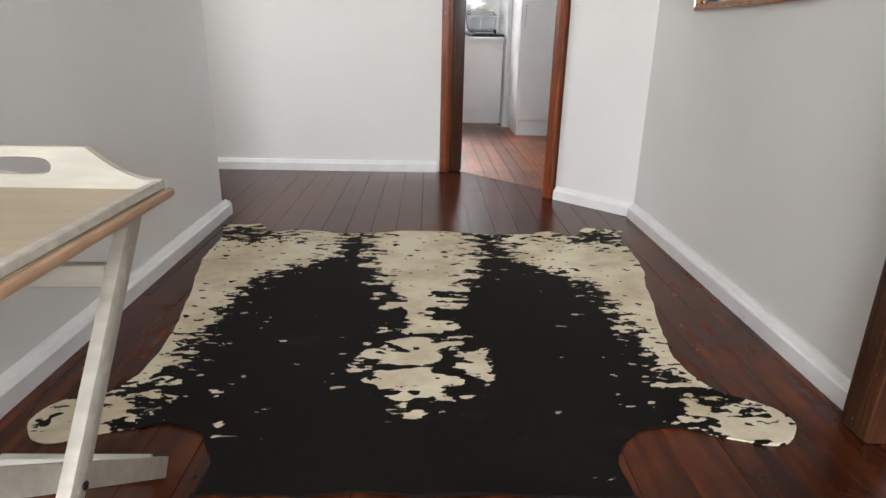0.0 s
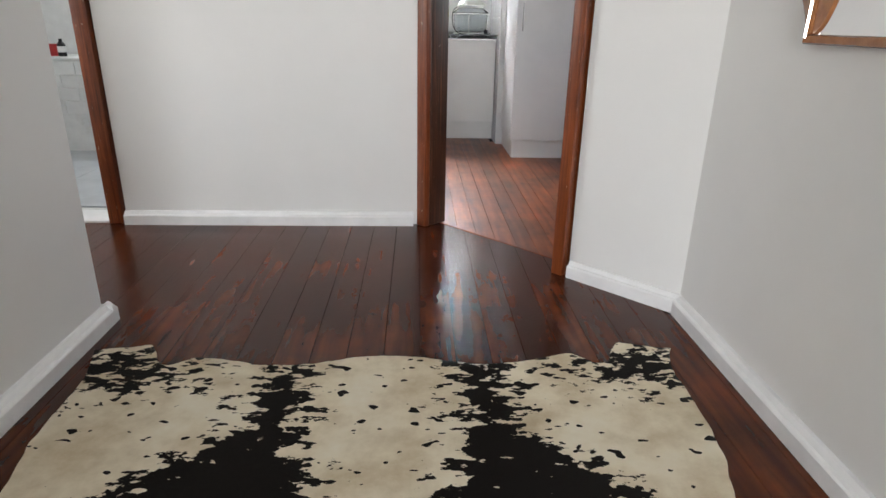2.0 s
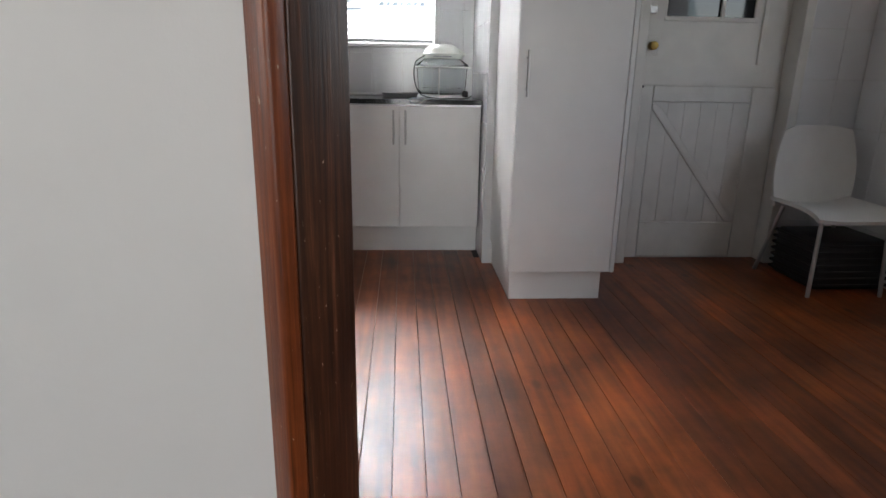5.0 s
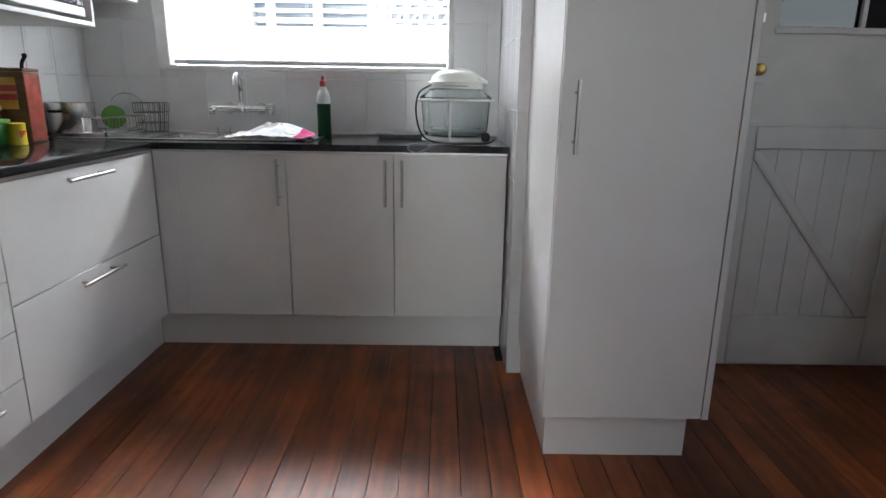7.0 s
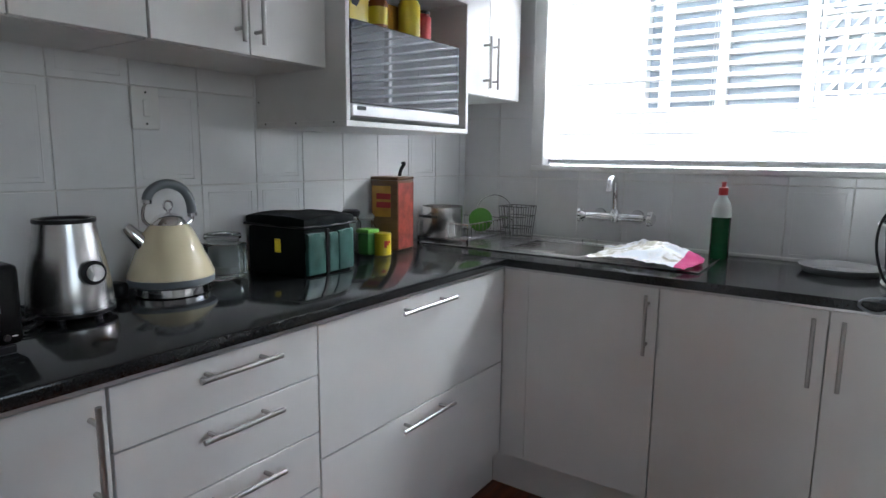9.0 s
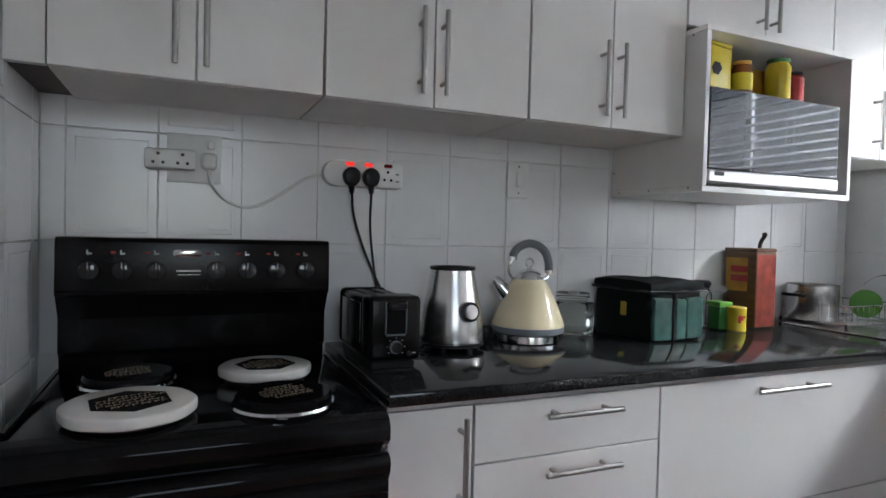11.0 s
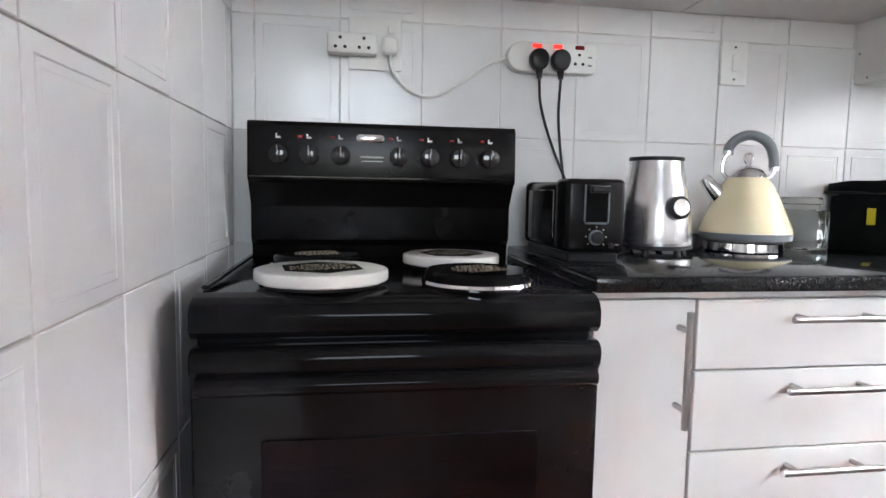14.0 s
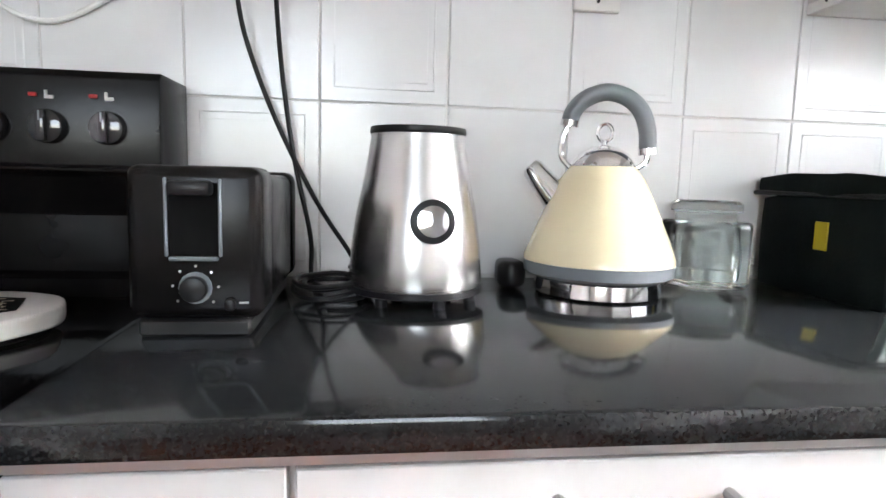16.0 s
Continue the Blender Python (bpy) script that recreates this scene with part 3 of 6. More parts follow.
def handle(parent, a, b, out, r=0.006, base=0.0):
    """A bar on two posts from a to b; out is the way from the door to the bar."""
    a, b, out = Vector(a), Vector(b), Vector(out)
    d = (b - a).normalized()
    h = part("handle", bm_tube([a + out, b + out], r, 10), BAR, parent, "brushed steel bar handle")
    L = (b - a).length
    for s in (0.16, 0.84):
        p = a + d * (L * s)
        part("post", bm_tube([p, p + out], r * 0.85, 8), BAR, h)
    return h


def unit(name, place, label, group):
    return thing(name, place, label, "kitchen cabinet", group)


G = "fitted white kitchen base cabinets"
c = unit("base_cabinet", (-0.75, 5.72, 0), "narrow white base cabinet with tall bar handle", G)
part("body", bm_box(KX + 0.01, FX - 0.019, 5.635, 5.825, 0.17, CB - 0.011), CABIN, c)
d = part("door", bm_box(FX - 0.018, FX, 5.637, 5.821, 0.172, CB - 0.014, 0.0015), CAB, c)
handle(d, (FX, 5.792, 0.672), (FX, 5.792, 0.874), (0.034, 0, 0))
c = unit("drawer_cabinet", (-0.75, 6.07, 0), "white five-drawer base cabinet with bar handles", G)
part("body", bm_box(KX + 0.01, FX - 0.019, 5.826, 6.322, 0.17, CB - 0.011), CABIN, c)
zs = [0.172, 0.322, 0.470, 0.617, 0.765, CB - 0.012]
for a, b in zip(zs, zs[1:]):
    d = part("drawer", bm_box(FX - 0.018, FX, 5.827, 6.321, a, b - 0.003, 0.0015), CAB, c)
    handle(d, (FX, 5.985, b - 0.034), (FX, 6.185, b - 0.034), (0.034, 0, 0))
c = unit("pan_drawer_cabinet", (-0.75, 6.78, 0), "wide white cabinet with two deep pan drawers", G)
part("body", bm_box(KX + 0.01, FX - 0.019, 6.324, KY - 0.01, 0.17, CB - 0.011), CABIN, c)
for a, b in ((0.172, 0.54), (0.54, CB - 0.012)):
    d = part("drawer", bm_box(FX - 0.018, FX, 6.325, 7.246, a, b - 0.003, 0.0015), CAB, c)
    handle(d, (FX, 6.62, b - 0.034), (FX, 6.885, b - 0.034), (0.034, 0, 0))
kick = thing("kickboard", (FX - 0.07, 6.4, 0), "grey-white plinth board under the base cabinets", "plinth", kind="structure")
part("plinth", bm_box(FX - 0.086, FX - 0.07, 5.64, 7.322, 0.0, 0.169), CAB, kick)
c = unit("sink_cabinet", (0.07, 7.5, 0), "white two-door sink base cabinet", G)
part("body", bm_box(FX - 0.018, 0.523, FY + 0.019, KY - 0.01, 0.17, CB - 0.19), CABIN, c)
part("filler", bm_box(FX + 0.001, -0.387, FY + 0.002, FY + 0.018, 0.172, CB - 0.012, 0.001), CAB, c)
d = part("door", bm_box(-0.385, 0.07, FY, FY + 0.018, 0.172, CB - 0.012, 0.0015), CAB, c)
handle(d, (0.040, FY, 0.675), (0.040, FY, 0.872), (0, -0.034, 0))
d = part("door", bm_box(0.073, 0.525, FY, FY + 0.018, 0.172, CB - 0.012, 0.0015), CAB, c)
handle(d, (0.492, FY, 0.675), (0.492, FY, 0.872), (0, -0.034, 0))
c = unit("base_cabinet", (0.77, 7.5, 0), "white single-door base cabinet beside the tiled return", G)
part("body", bm_box(0.527, 1.0, FY + 0.019, KY - 0.01, 0.17, CB - 0.011), CABIN, c)
d = part("door", bm_box(0.528, 1.004, FY, FY + 0.018, 0.172, CB - 0.012, 0.0015), CAB, c)
handle(d, (0.562, FY, 0.675), (0.562, FY, 0.872), (0, -0.034, 0))
part("plinth", bm_box(FX - 0.0695, 1.008, FY + 0.074, FY + 0.09, 0.0, 0.169), CAB, kick)

SX0, SX1, SY0, SY1 = -0.60, -0.06, 7.43, 7.74   # sink bowl
ctop = thing("countertop", (-0.4, 7.0, CB), "polished black granite worktop in an L shape", "countertop")
w = bm_box(KX + 0.001, FX + 0.016, 5.632, FY - 0.016, CB, CT, 0.005, 2)
part("slab", w, GRANITE, ctop)
for a, b, y0, y1 in ((KX + 0.001, SX0, FY - 0.0155, KY - 0.001), (SX1, 1.011, FY - 0.0155, KY - 0.001), (SX0, SX1, FY - 0.0155, SY0), (SX0, SX1, SY1, KY - 0.001)):
    part("slab", bm_box(a, b, y0, y1, CB, CT), GRANITE, ctop)
part("edge_strip", bm_box(FX - 0.02, FX + 0.004, 5.634, FY - 0.005, CB - 0.010, CB - 0.0005), ALU, ctop, "grey metal strip under the worktop edge")
part("edge_strip", bm_box(FX - 0.02, 1.005, FY - 0.004, FY + 0.02, CB - 0.010, CB - 0.0005), ALU, ctop)
part("upstand", bm_box(KX + 0.02, 1.005, KY - 0.010, KY - 0.0008, CT + 0.0005, CT + 0.014, 0.003), SKIRT, ctop)

# upper cabinets
UX, UZ = -0.722, 1.542
G = "fitted white kitchen wall cabinets"


def wall_cabinet(y0, y1, z0, z1, label, hz):
    c = thing("wall_cabinet", (UX, (y0 + y1) / 2, z0), label, "kitchen cabinet", G)
    part("body", bm_box(KX + 0.001, UX - 0.019, y0 + 0.001, y1 - 0.001, z0, z1), CABIN, c)
    m = (y0 + y1) / 2
    for a, b, hy in ((y0, m, m - 0.04), (m, y1, m + 0.018)):
        d = part("door", bm_box(UX - 0.018, UX, a + 0.0015, b - 0.0015, z0 + 0.001, z1, 0.0015), CAB, c)
        handle(d, (UX, hy, hz), (UX, hy, hz + 0.2), (0.034, 0, 0))
    return c


for a, b in ((5.025, 5.548), (5.551, 6.075), (6.078, 6.598)):
    wall_cabinet(a, b, UZ, 2.26, "white double-door wall cabinet with bar handles", UZ + 0.025)
wall_cabinet(6.602, 7.238, 1.866, 2.26, "short white wall cabinet above the microwave shelf", 1.885)
wall_cabinet(7.241, 7.768, UZ - 0.004, 2.26, "white double-door wall cabinet beside the window", UZ + 0.025)
fil = thing("filler_strip", (UX - 0.1, 4.99, UZ), "white filler strip with a dark wooden batten beside the cabinet", "filler strip", kind="structure")
part("front_strip", bm_box(UX - 0.024, UX - 0.004, KS + 0.001, 5.0235, UZ + 0.002, 2.26, 0.001), CAB, fil)
part("batten", bm_box(KX + 0.012, UX - 0.0245, KS + 0.001, 5.0235, UZ + 0.004, 2.25), surface("dark_wood_filler", (0.03, 0.016, 0.01), 0.5), fil, "dark brown wooden batten")
MX, MY0, MY1, MZ0, MZ1 = -0.649, 6.602, 7.238, 1.380, 1.845
mwc = thing("microwave_shelf", (MX, 6.9, MZ0), "open white shelf box holding the microwave", "shelf")
for nm, bm in (("bottom_panel", bm_box(KX + 0.001, MX, MY0, MY1, MZ0, MZ0 + 0.017, 0.001)), ("top_panel", bm_box(KX + 0.001, MX, MY0, MY1, MZ1 - 0.012, MZ1 + 0.004, 0.001)),
               ("side_panel", bm_box(KX + 0.001, MX, MY0, MY0 + 0.016, MZ0 + 0.0175, MZ1 - 0.0125, 0.001)), ("side_panel", bm_box(KX + 0.001, MX, MY1 - 0.016, MY1, MZ0 + 0.0175, MZ1 - 0.0125, 0.001)),
               ("back_panel", bm_box(KX + 0.002, KX + 0.008, MY0 + 0.017, MY1 - 0.017, MZ0 + 0.018, MZ1 - 0.013))):
    part(nm, bm, CAB, mwc)

for x, z in ((-1.0, 1.392), (-0.86, 1.392), (-0.70, 1.392), (-1.03, 1.46), (-0.70, 1.83)):
    part("screw", bm_tube([(x, MY0 - 0.0012, z), (x, MY0 + 0.002, z)], 0.0026, 8), BLACKM, mwc)

# tall cupboard
tall = thing("tall_cupboard", (1.31, 6.73, 0), "tall white pantry cupboard with a bar handle", "cupboard")
part("plinth", bm_box(1.074, 1.533, 6.456, 7.04, 0, 0.146), CAB, tall)
part("body", bm_box(1.058, 1.588, 6.448, 7.043, 0.147, 2.26, 0.001), CAB, tall)
d = part("door", bm_box(1.060, 1.566, 6.43, 6.4475, 0.149, 2.258, 0.0015), CAB, tall)
part("side_panel", bm_box(1.568, 1.589, 6.428, 6.4475, 0.147, 2.26, 0.001), CAB, tall)
handle(d, (1.10, 6.43, 0.985), (1.10, 6.43, 1.185), (0, -0.034, 0))

# ---- stove ----
stove = thing("stove", (-0.7, 5.31, 0), "black freestanding electric stove with four covered plates", "stove")
SY, SZ = 5.003, 5.622
part("body", bm_box(-1.03, -0.456, SY + 0.004, SZ - 0.004, 0.06, 0.885, 0.004), BLACK, stove)
hob = part("hob", bm_extrude([(-0.965, 0.8855), (-0.965, 0.912), (-0.47, 0.912), (-0.446, 0.908), (-0.43, 0.9), (-0.422, 0.885), (-0.422, 0.862), (-0.432, 0.85), (-0.4555, 0.848), (-0.4555, 0.8855)], "y", SY, SZ, 0.003), BLACK, stove, angle=55)
for y0, y1 in ((SY + 0.003, SY + 0.016), (SZ - 0.016, SZ - 0.003)):
    part("side_rim", bm_box(-0.95, -0.49, y0, y1, 0.9125, 0.919, 0.003), BLACK, hob)
panel = part("splashback", bm_extrude([(-1.03, 0.886), (-0.966, 0.886), (-0.966, 0.94), (-0.952, 0.952), (-0.952, 1.03), (-0.918, 1.082), (-0.906, 1.088), (-0.912, 1.207), (-0.92, 1.216), (-1.03, 1.216)], "y", SY + 0.006, SZ - 0.012, 0.002), BLACKS, stove, angle=25)
part("trim_line", bm_box(-0.909, -0.903, SY + 0.01, SZ - 0.016, 1.092, 1.097, 0.001), BLACK, panel)
part("badge", bm_extrude([(5.275 + 0.022 * math.copysign(1, math.cos(a)) + 0.0 + 0.009 * math.cos(a), 1.182 + 0.009 * math.sin(a)) for a in [k * math.pi / 8 + 0.01 for k in range(16)]], "x", -0.911, -0.9065, 0.0008), CHROME, panel, "small pale maker's badge")
part("lettering", join(bm_box(-0.909, -0.9055, 5.252, 5.305, 1.139, 1.143), bm_box(-0.909, -0.9055, 5.256, 5.303, 1.131, 1.133)), PRINT, panel)
KN = surface("smoked_clear_knob", (0.03, 0.03, 0.032), 0.08, coat=0.6, relief=0.0)
for y in (5.075, 5.141, 5.21, 5.339, 5.409, 5.478, 5.549):
    z = 1.143
    circle = [(y + 0.021 * math.cos(a * math.pi / 12), z + 0.021 * math.sin(a * math.pi / 12)) for a in range(24)]
    k = part("knob", bm_extrude(circle, "x", -0.909, -0.893, 0.003), KN, panel)
    part("grip", bm_box(-0.893, -0.882, y - 0.0055, y + 0.0055, z - 0.019, z + 0.019, 0.003, 2), KN, k)
    part("pointer", bm_box(-0.882, -0.8812, y - 0.001, y + 0.001, z + 0.006, z + 0.018), GREYP, k)
    part("symbol", join(bm_box(-0.911, -0.9075, y - 0.005, y + 0.005, 1.178, 1.182), bm_box(-0.911, -0.9075, y - 0.005, y - 0.002, 1.182, 1.188)), PRINT, panel)
    if y > 5.08:
        part("lamp", bm_box(-0.911, -0.907, y - 0.024, y - 0.014, 1.180, 1.185, 0.001), RED_DOT, panel)
door = part("oven_door", bm_extrude([(-0.4555, 0.30), (-0.424, 0.30), (-0.42, 0.32), (-0.42, 0.79), (-0.411, 0.806), (-0.409, 0.822), (-0.414, 0.834), (-0.425, 0.839), (-0.4555, 0.839)], "y", SY + 0.002, SZ - 0.002, 0.004), BLACK, stove, angle=50)
part("oven_window", bm_box(-0.4195, -0.417, SY + 0.10, SZ - 0.10, 0.40, 0.70, 0.002), OVENGLASS, door)
part("handle", bm_extrude([(-0.4195, 0.772), (-0.408, 0.770), (-0.399, 0.777), (-0.398, 0.788), (-0.404, 0.796), (-0.4125, 0.801)], "y", SY + 0.01, SZ - 0.01, 0.002), BLACK, door, angle=50)
part("warming_drawer", bm_box(-0.4555, -0.425, SY + 0.003, SZ - 0.003, 0.085, 0.292, 0.006, 2), BLACK, stove)
for x in (-0.98, -0.5):
    for y in (SY + 0.05, SZ - 0.05):
        part("foot", bm_lathe([(0.02, 0), (0.02, 0.06)], x, y, 12), BLACKM, stove)

# ---- hall: cowhide, tray table, mirror ----
RC = 0.205


def smooth(a, b, x):
    t = min(1, max(0, (x - a) / (b - a)))
    return t * t * (3 - 2 * t)


def capsule(u, y, ax, ay, bx, by, r):
    px, py, dx, dy = u - ax, y - ay, bx - ax, by - ay
    h = min(1, max(0, (px * dx + py * dy) / (dx * dx + dy * dy)))
    return math.hypot(px - h * dx, py - h * dy) - r


def soft_min(a, b, k):
    h = max(k - abs(a - b), 0) / k
    return min(a, b) - h * h * k * 0.25


def hide_edge(x, y):
    """Signed distance to the hide's outline: trunk, two hind legs and fore corners; negative inside."""
    u = x - RC
    wob = 0.012 * noise.noise((x * 5, y * 5, 3)) + 0.006 * noise.noise((x * 17, y * 17, 1))
    a = abs(u)
    half = 0.735 + 0.175 * smooth(1.95, 3.1, y) + 0.06 * smooth(3.15, 3.38, y)
    top = 3.26 + 0.03 * math.cos(u * 9.5) + 0.10 * smooth(0.72, 0.80, a) - 0.05 * smooth(0.6, 0.69, a) * (1 - smooth(0.69, 0.76, a))
    trunk = max(a - half, y - top, 1.93 - y)
    rump = max(a - (0.44 + 0.25 * smooth(1.6, 2.0, y)), 1.53 - y, y - 2.4)
    leg = capsule(a, y, 0.62, 1.86, 0.82, 1.785, 0.092)
    return soft_min(soft_min(trunk, rump, 0.08), leg, 0.12) + wob


def hide_dark(x, y):
    """How far inside the dark hair a place on the hide lies."""
    u = x - RC
    a = abs(u)
    lobe = 0.655 + 0.03 * smooth(2.6, 2.0, y) - 0.33 * smooth(2.5, 3.02, y) ** 1.5
    d = min(lobe - a, (2.97 - y) * 0.9)
    d = max(d, min(2.12 - y, 0.66 - a, y - 1.52))
    d = max(d, min(0.035 - abs(y - 1.935 + 0.38 * (a - 0.6)), a - 0.58, 0.86 - a))
    stripe = 0.135 + 0.095 * smooth(2.45, 2.95, y) + 0.03 * smooth(2.95, 3.2, y) - 0.07 * math.exp(-((y - 2.33) / 0.12) ** 2) + 0.03 * math.exp(-((y - 2.02) / 0.13) ** 2)
    stripe -= 0.26 * smooth(1.98, 1.62, y)
    blot = 0.025 + 0.22 * noise.noise((x * 9, y * 17, 5)) + 0.15 * noise.noise((x * 19, y * 34, 9))
    d = min(d, max(a - stripe + blot * (0.25 + 0.75 * smooth(2.75, 2.5, y)), 3 * (a - stripe - 0.035)))
    d -= 0.3 * smooth(0.44, 0.56, noise.noise((x * 17, y * 44, 3))) * smooth(2.1, 1.9, y) * smooth(0.16, 0.24, a)
    streak = 0.05 - abs(a - 0.30) * 0.7 if y > 2.9 else -1
    corner = 0.055 - math.hypot((a - 0.84) * 0.45, y - 3.22) * 0.6
    return max(d, streak, corner)


def build_hide():
    step, x0, y0 = 0.009, -0.82, 1.50
    nx, ny = int(2.1 / step), int(1.95 / step)
    bm = bmesh.new()
    lay = bm.verts.layers.float.new("dark")
    grid = {}
    for i in range(nx + 1):
        for j in range(ny + 1):
            x, y = x0 + i * step, y0 + j * step
            e = hide_edge(x, y)
            if e > step * 1.1:
                continue
            if e > -step * 0.4:
                g = Vector((hide_edge(x + 0.002, y) - hide_edge(x - 0.002, y), hide_edge(x, y + 0.002) - hide_edge(x, y - 0.002)))
                if g.length > 1e-6:
                    g.normalize()
                    x, y = x - g.x * e, y - g.y * e
            edge = smooth(-0.10, 0.0, e)
            z = 0.005 + 0.007 * edge * max(0, noise.noise((x * 7, y * 7, 8)) + 0.25) + 0.0015 * noise.noise((x * 3, y * 3, 2))
            v = bm.verts.new((x, y, z))
            v[lay] = hide_dark(x, y)
            grid[i, j] = v
    for (i, j), v in list(grid.items()):
        q = [grid.get(k) for k in ((i, j), (i + 1, j), (i + 1, j + 1), (i, j + 1))]
        if all(q):
            bm.faces.new(q)
    loose = [v for v in bm.verts if not v.link_faces]
    bmesh.ops.delete(bm, geom=loose, context="VERTS")
    rim = [e for e in bm.edges if len(e.link_faces) == 1]
    ext = bmesh.ops.extrude_edge_only(bm, edges=rim)
    for v in ext["geom"]:
        if isinstance(v, bmesh.types.BMVert):
            v.co.z = 0.0012
    return bm


def hide_mat():
    m, t, b = nodes("cowhide_hair")
    at = t.nodes.new("ShaderNodeAttribute")
    at.attribute_name = "dark"
    v1 = noise_tex(t, coords(t, (0.62, 1.25, 1)), 22, 3, 0.5)
    v2 = noise_tex(t, coords(t, (0.55, 1.2, 1)), 60, 3, 0.6)
    f = calc(t, "ADD", at.outputs["Fac"], calc(t, "MULTIPLY", calc(t, "SUBTRACT", v1, 0.5), 0.42))
    f = calc(t, "ADD", f, calc(t, "MULTIPLY", calc(t, "SUBTRACT", v2, 0.5), 0.24))
    spots = ramp(t, noise_tex(t, coords(t, (0.7, 1.1, 1)), 27, 1, 0.4), [(0.66, (0, 0, 0)), (0.72, (1, 1, 1))])
    f = calc(t, "ADD", f, calc(t, "MULTIPLY", spots, 0.24))
    flecks = ramp(t, noise_tex(t, coords(t, (0.5, 1.5, 1)), 24, 3, 0.55), [(0.69, (0, 0, 0)), (0.73, (1, 1, 1))])
    f = calc(t, "SUBTRACT", f, calc(t, "MULTIPLY", flecks, 0.4))
    mask = ramp(t, calc(t, "ADD", calc(t, "MULTIPLY", f, 6.0), 0.5), [(0.47, (0, 0, 0)), (0.53, (1, 1, 1))])
    pale = ramp(t, noise_tex(t, coords(t), 4.5, 6, 0.65), [(0.3, (0.5, 0.4, 0.26)), (0.55, (0.72, 0.64, 0.48)), (0.75, (0.78, 0.73, 0.6))])
    hair = noise_tex(t, coords(t, (1, 6, 1)), 160, 3, 0.6)
    black = ramp(t, hair, [(0.3, (0.004, 0.0035, 0.003)), (0.75, (0.016, 0.013, 0.011))])
    brown = ramp(t, noise_tex(t, coords(t), 3.1, 3), [(0.66, (0, 0, 0)), (0.76, (1, 1, 1))])
    black = mix(t, calc(t, "MULTIPLY", brown, 0.18), black, (0.2, 0.09, 0.04))
    t.links.new(mix(t, mask, pale, black), b.inputs["Base Color"])
    b.inputs["Roughness"].default_value = 0.62
    b.inputs["Specular IOR Level"].default_value = 0.06
    bump(t, b, hair, 0.35, 0.002)
    return m


hide = solo("cowhide_rug", build_hide(), hide_mat(), "black and cream cowhide rug lying flat on floorboards", "rug", angle=80)

table = thing("tray_table", (-0.5, 1.35, 0), "whitewashed wooden butler tray table with crossed folding legs", "side table")
TX0, TX1, TY0, TY1, TZ = -0.735, -0.257, 0.78, 1.628, 0.592
tray = part("tray_base", bm_box(TX0, TX1, TY0, TY1, TZ, TZ + 0.012, 0.002), TRAYT, table, "pale bare wooden tray top")
part("front_lip", bm_box(TX1 - 0.016, TX1, TY0, TY1 - 0.016, TZ + 0.0125, TZ + 0.028, 0.002), TRAYW, tray)
part("front_lip", bm_box(TX0, TX0 + 0.016, TY0, TY1 - 0.016, TZ + 0.0125, TZ + 0.028, 0.002), TRAYW, tray)
part("moulding", bm_box(TX1 + 0.0005, TX1 + 0.014, TY0, TY1 + 0.008, TZ - 0.004, TZ + 0.012, 0.005, 2), PINEDGE, tray, "rubbed bare wooden edge moulding")


def end_board(y0, y1):
    """A shaped tray end with a slot for the hand."""
    xm = (TX0 + TX1) / 2
    hw = (TX1 - TX0) / 2
    out = [(xm - hw, TZ + 0.0125), (xm + hw, TZ + 0.0125), (xm + hw, TZ + 0.03)]
    for k in range(9):
        s = k / 8
        out.append((xm + hw - 0.018 - 0.105 * s, TZ + 0.03 + 0.056 * s ** 1.8))
    for k in range(9):
        s = 1 - k / 8
        out.append((xm - hw + 0.018 + 0.105 * s, TZ + 0.03 + 0.056 * s ** 1.8))
    out.append((xm - hw, TZ + 0.03))
    # the slot: the board is closed from two halves round it
    bm = bmesh.new()
    slot = [(xm + 0.052 * math.copysign(abs(math.cos(a)) ** 0.6, math.cos(a)), TZ + 0.052 + 0.016 * math.copysign(abs(math.sin(a)) ** 0.7, math.sin(a))) for a in [2 * math.pi * k / 24 for k in range(24)]]
    def fill(y):
        vo = [bm.verts.new((p[0], y, p[1])) for p in out]
        vs = [bm.verts.new((p[0], y, p[1])) for p in slot]
        es = [bm.edges.new((vo[k], vo[(k + 1) % len(vo)])) for k in range(len(vo))] + [bm.edges.new((vs[k], vs[(k + 1) % 24])) for k in range(24)]
        bmesh.ops.triangle_fill(bm, use_beauty=True, use_dissolve=False, edges=es)
        return vo, vs
    a, b = fill(y0), fill(y1)
    for p, q in zip(a, b):
        n = len(p)
        for k in range(n):
            bm.faces.new((p[k], p[(k + 1) % n], q[(k + 1) % n], q[k]))
    return bm


part("end_board", end_board(TY1 - 0.016, TY1), TRAYW, tray)
part("end_board", end_board(TY0, TY0 + 0.016), TRAYW, tray)


def leg(x, ya, za, yb, zb, w=0.042, t=0.022):
    d = Vector((yb - ya, zb - za)).normalized()
    s = Vector((-d.y, d.x)) * w / 2
    return bm_extrude([(ya + s.x, za + s.y), (ya - s.x, za - s.y), (yb - s.x, zb - s.y), (yb + s.x, zb + s.y)], "x", x - t / 2, x + t / 2, 0.002)


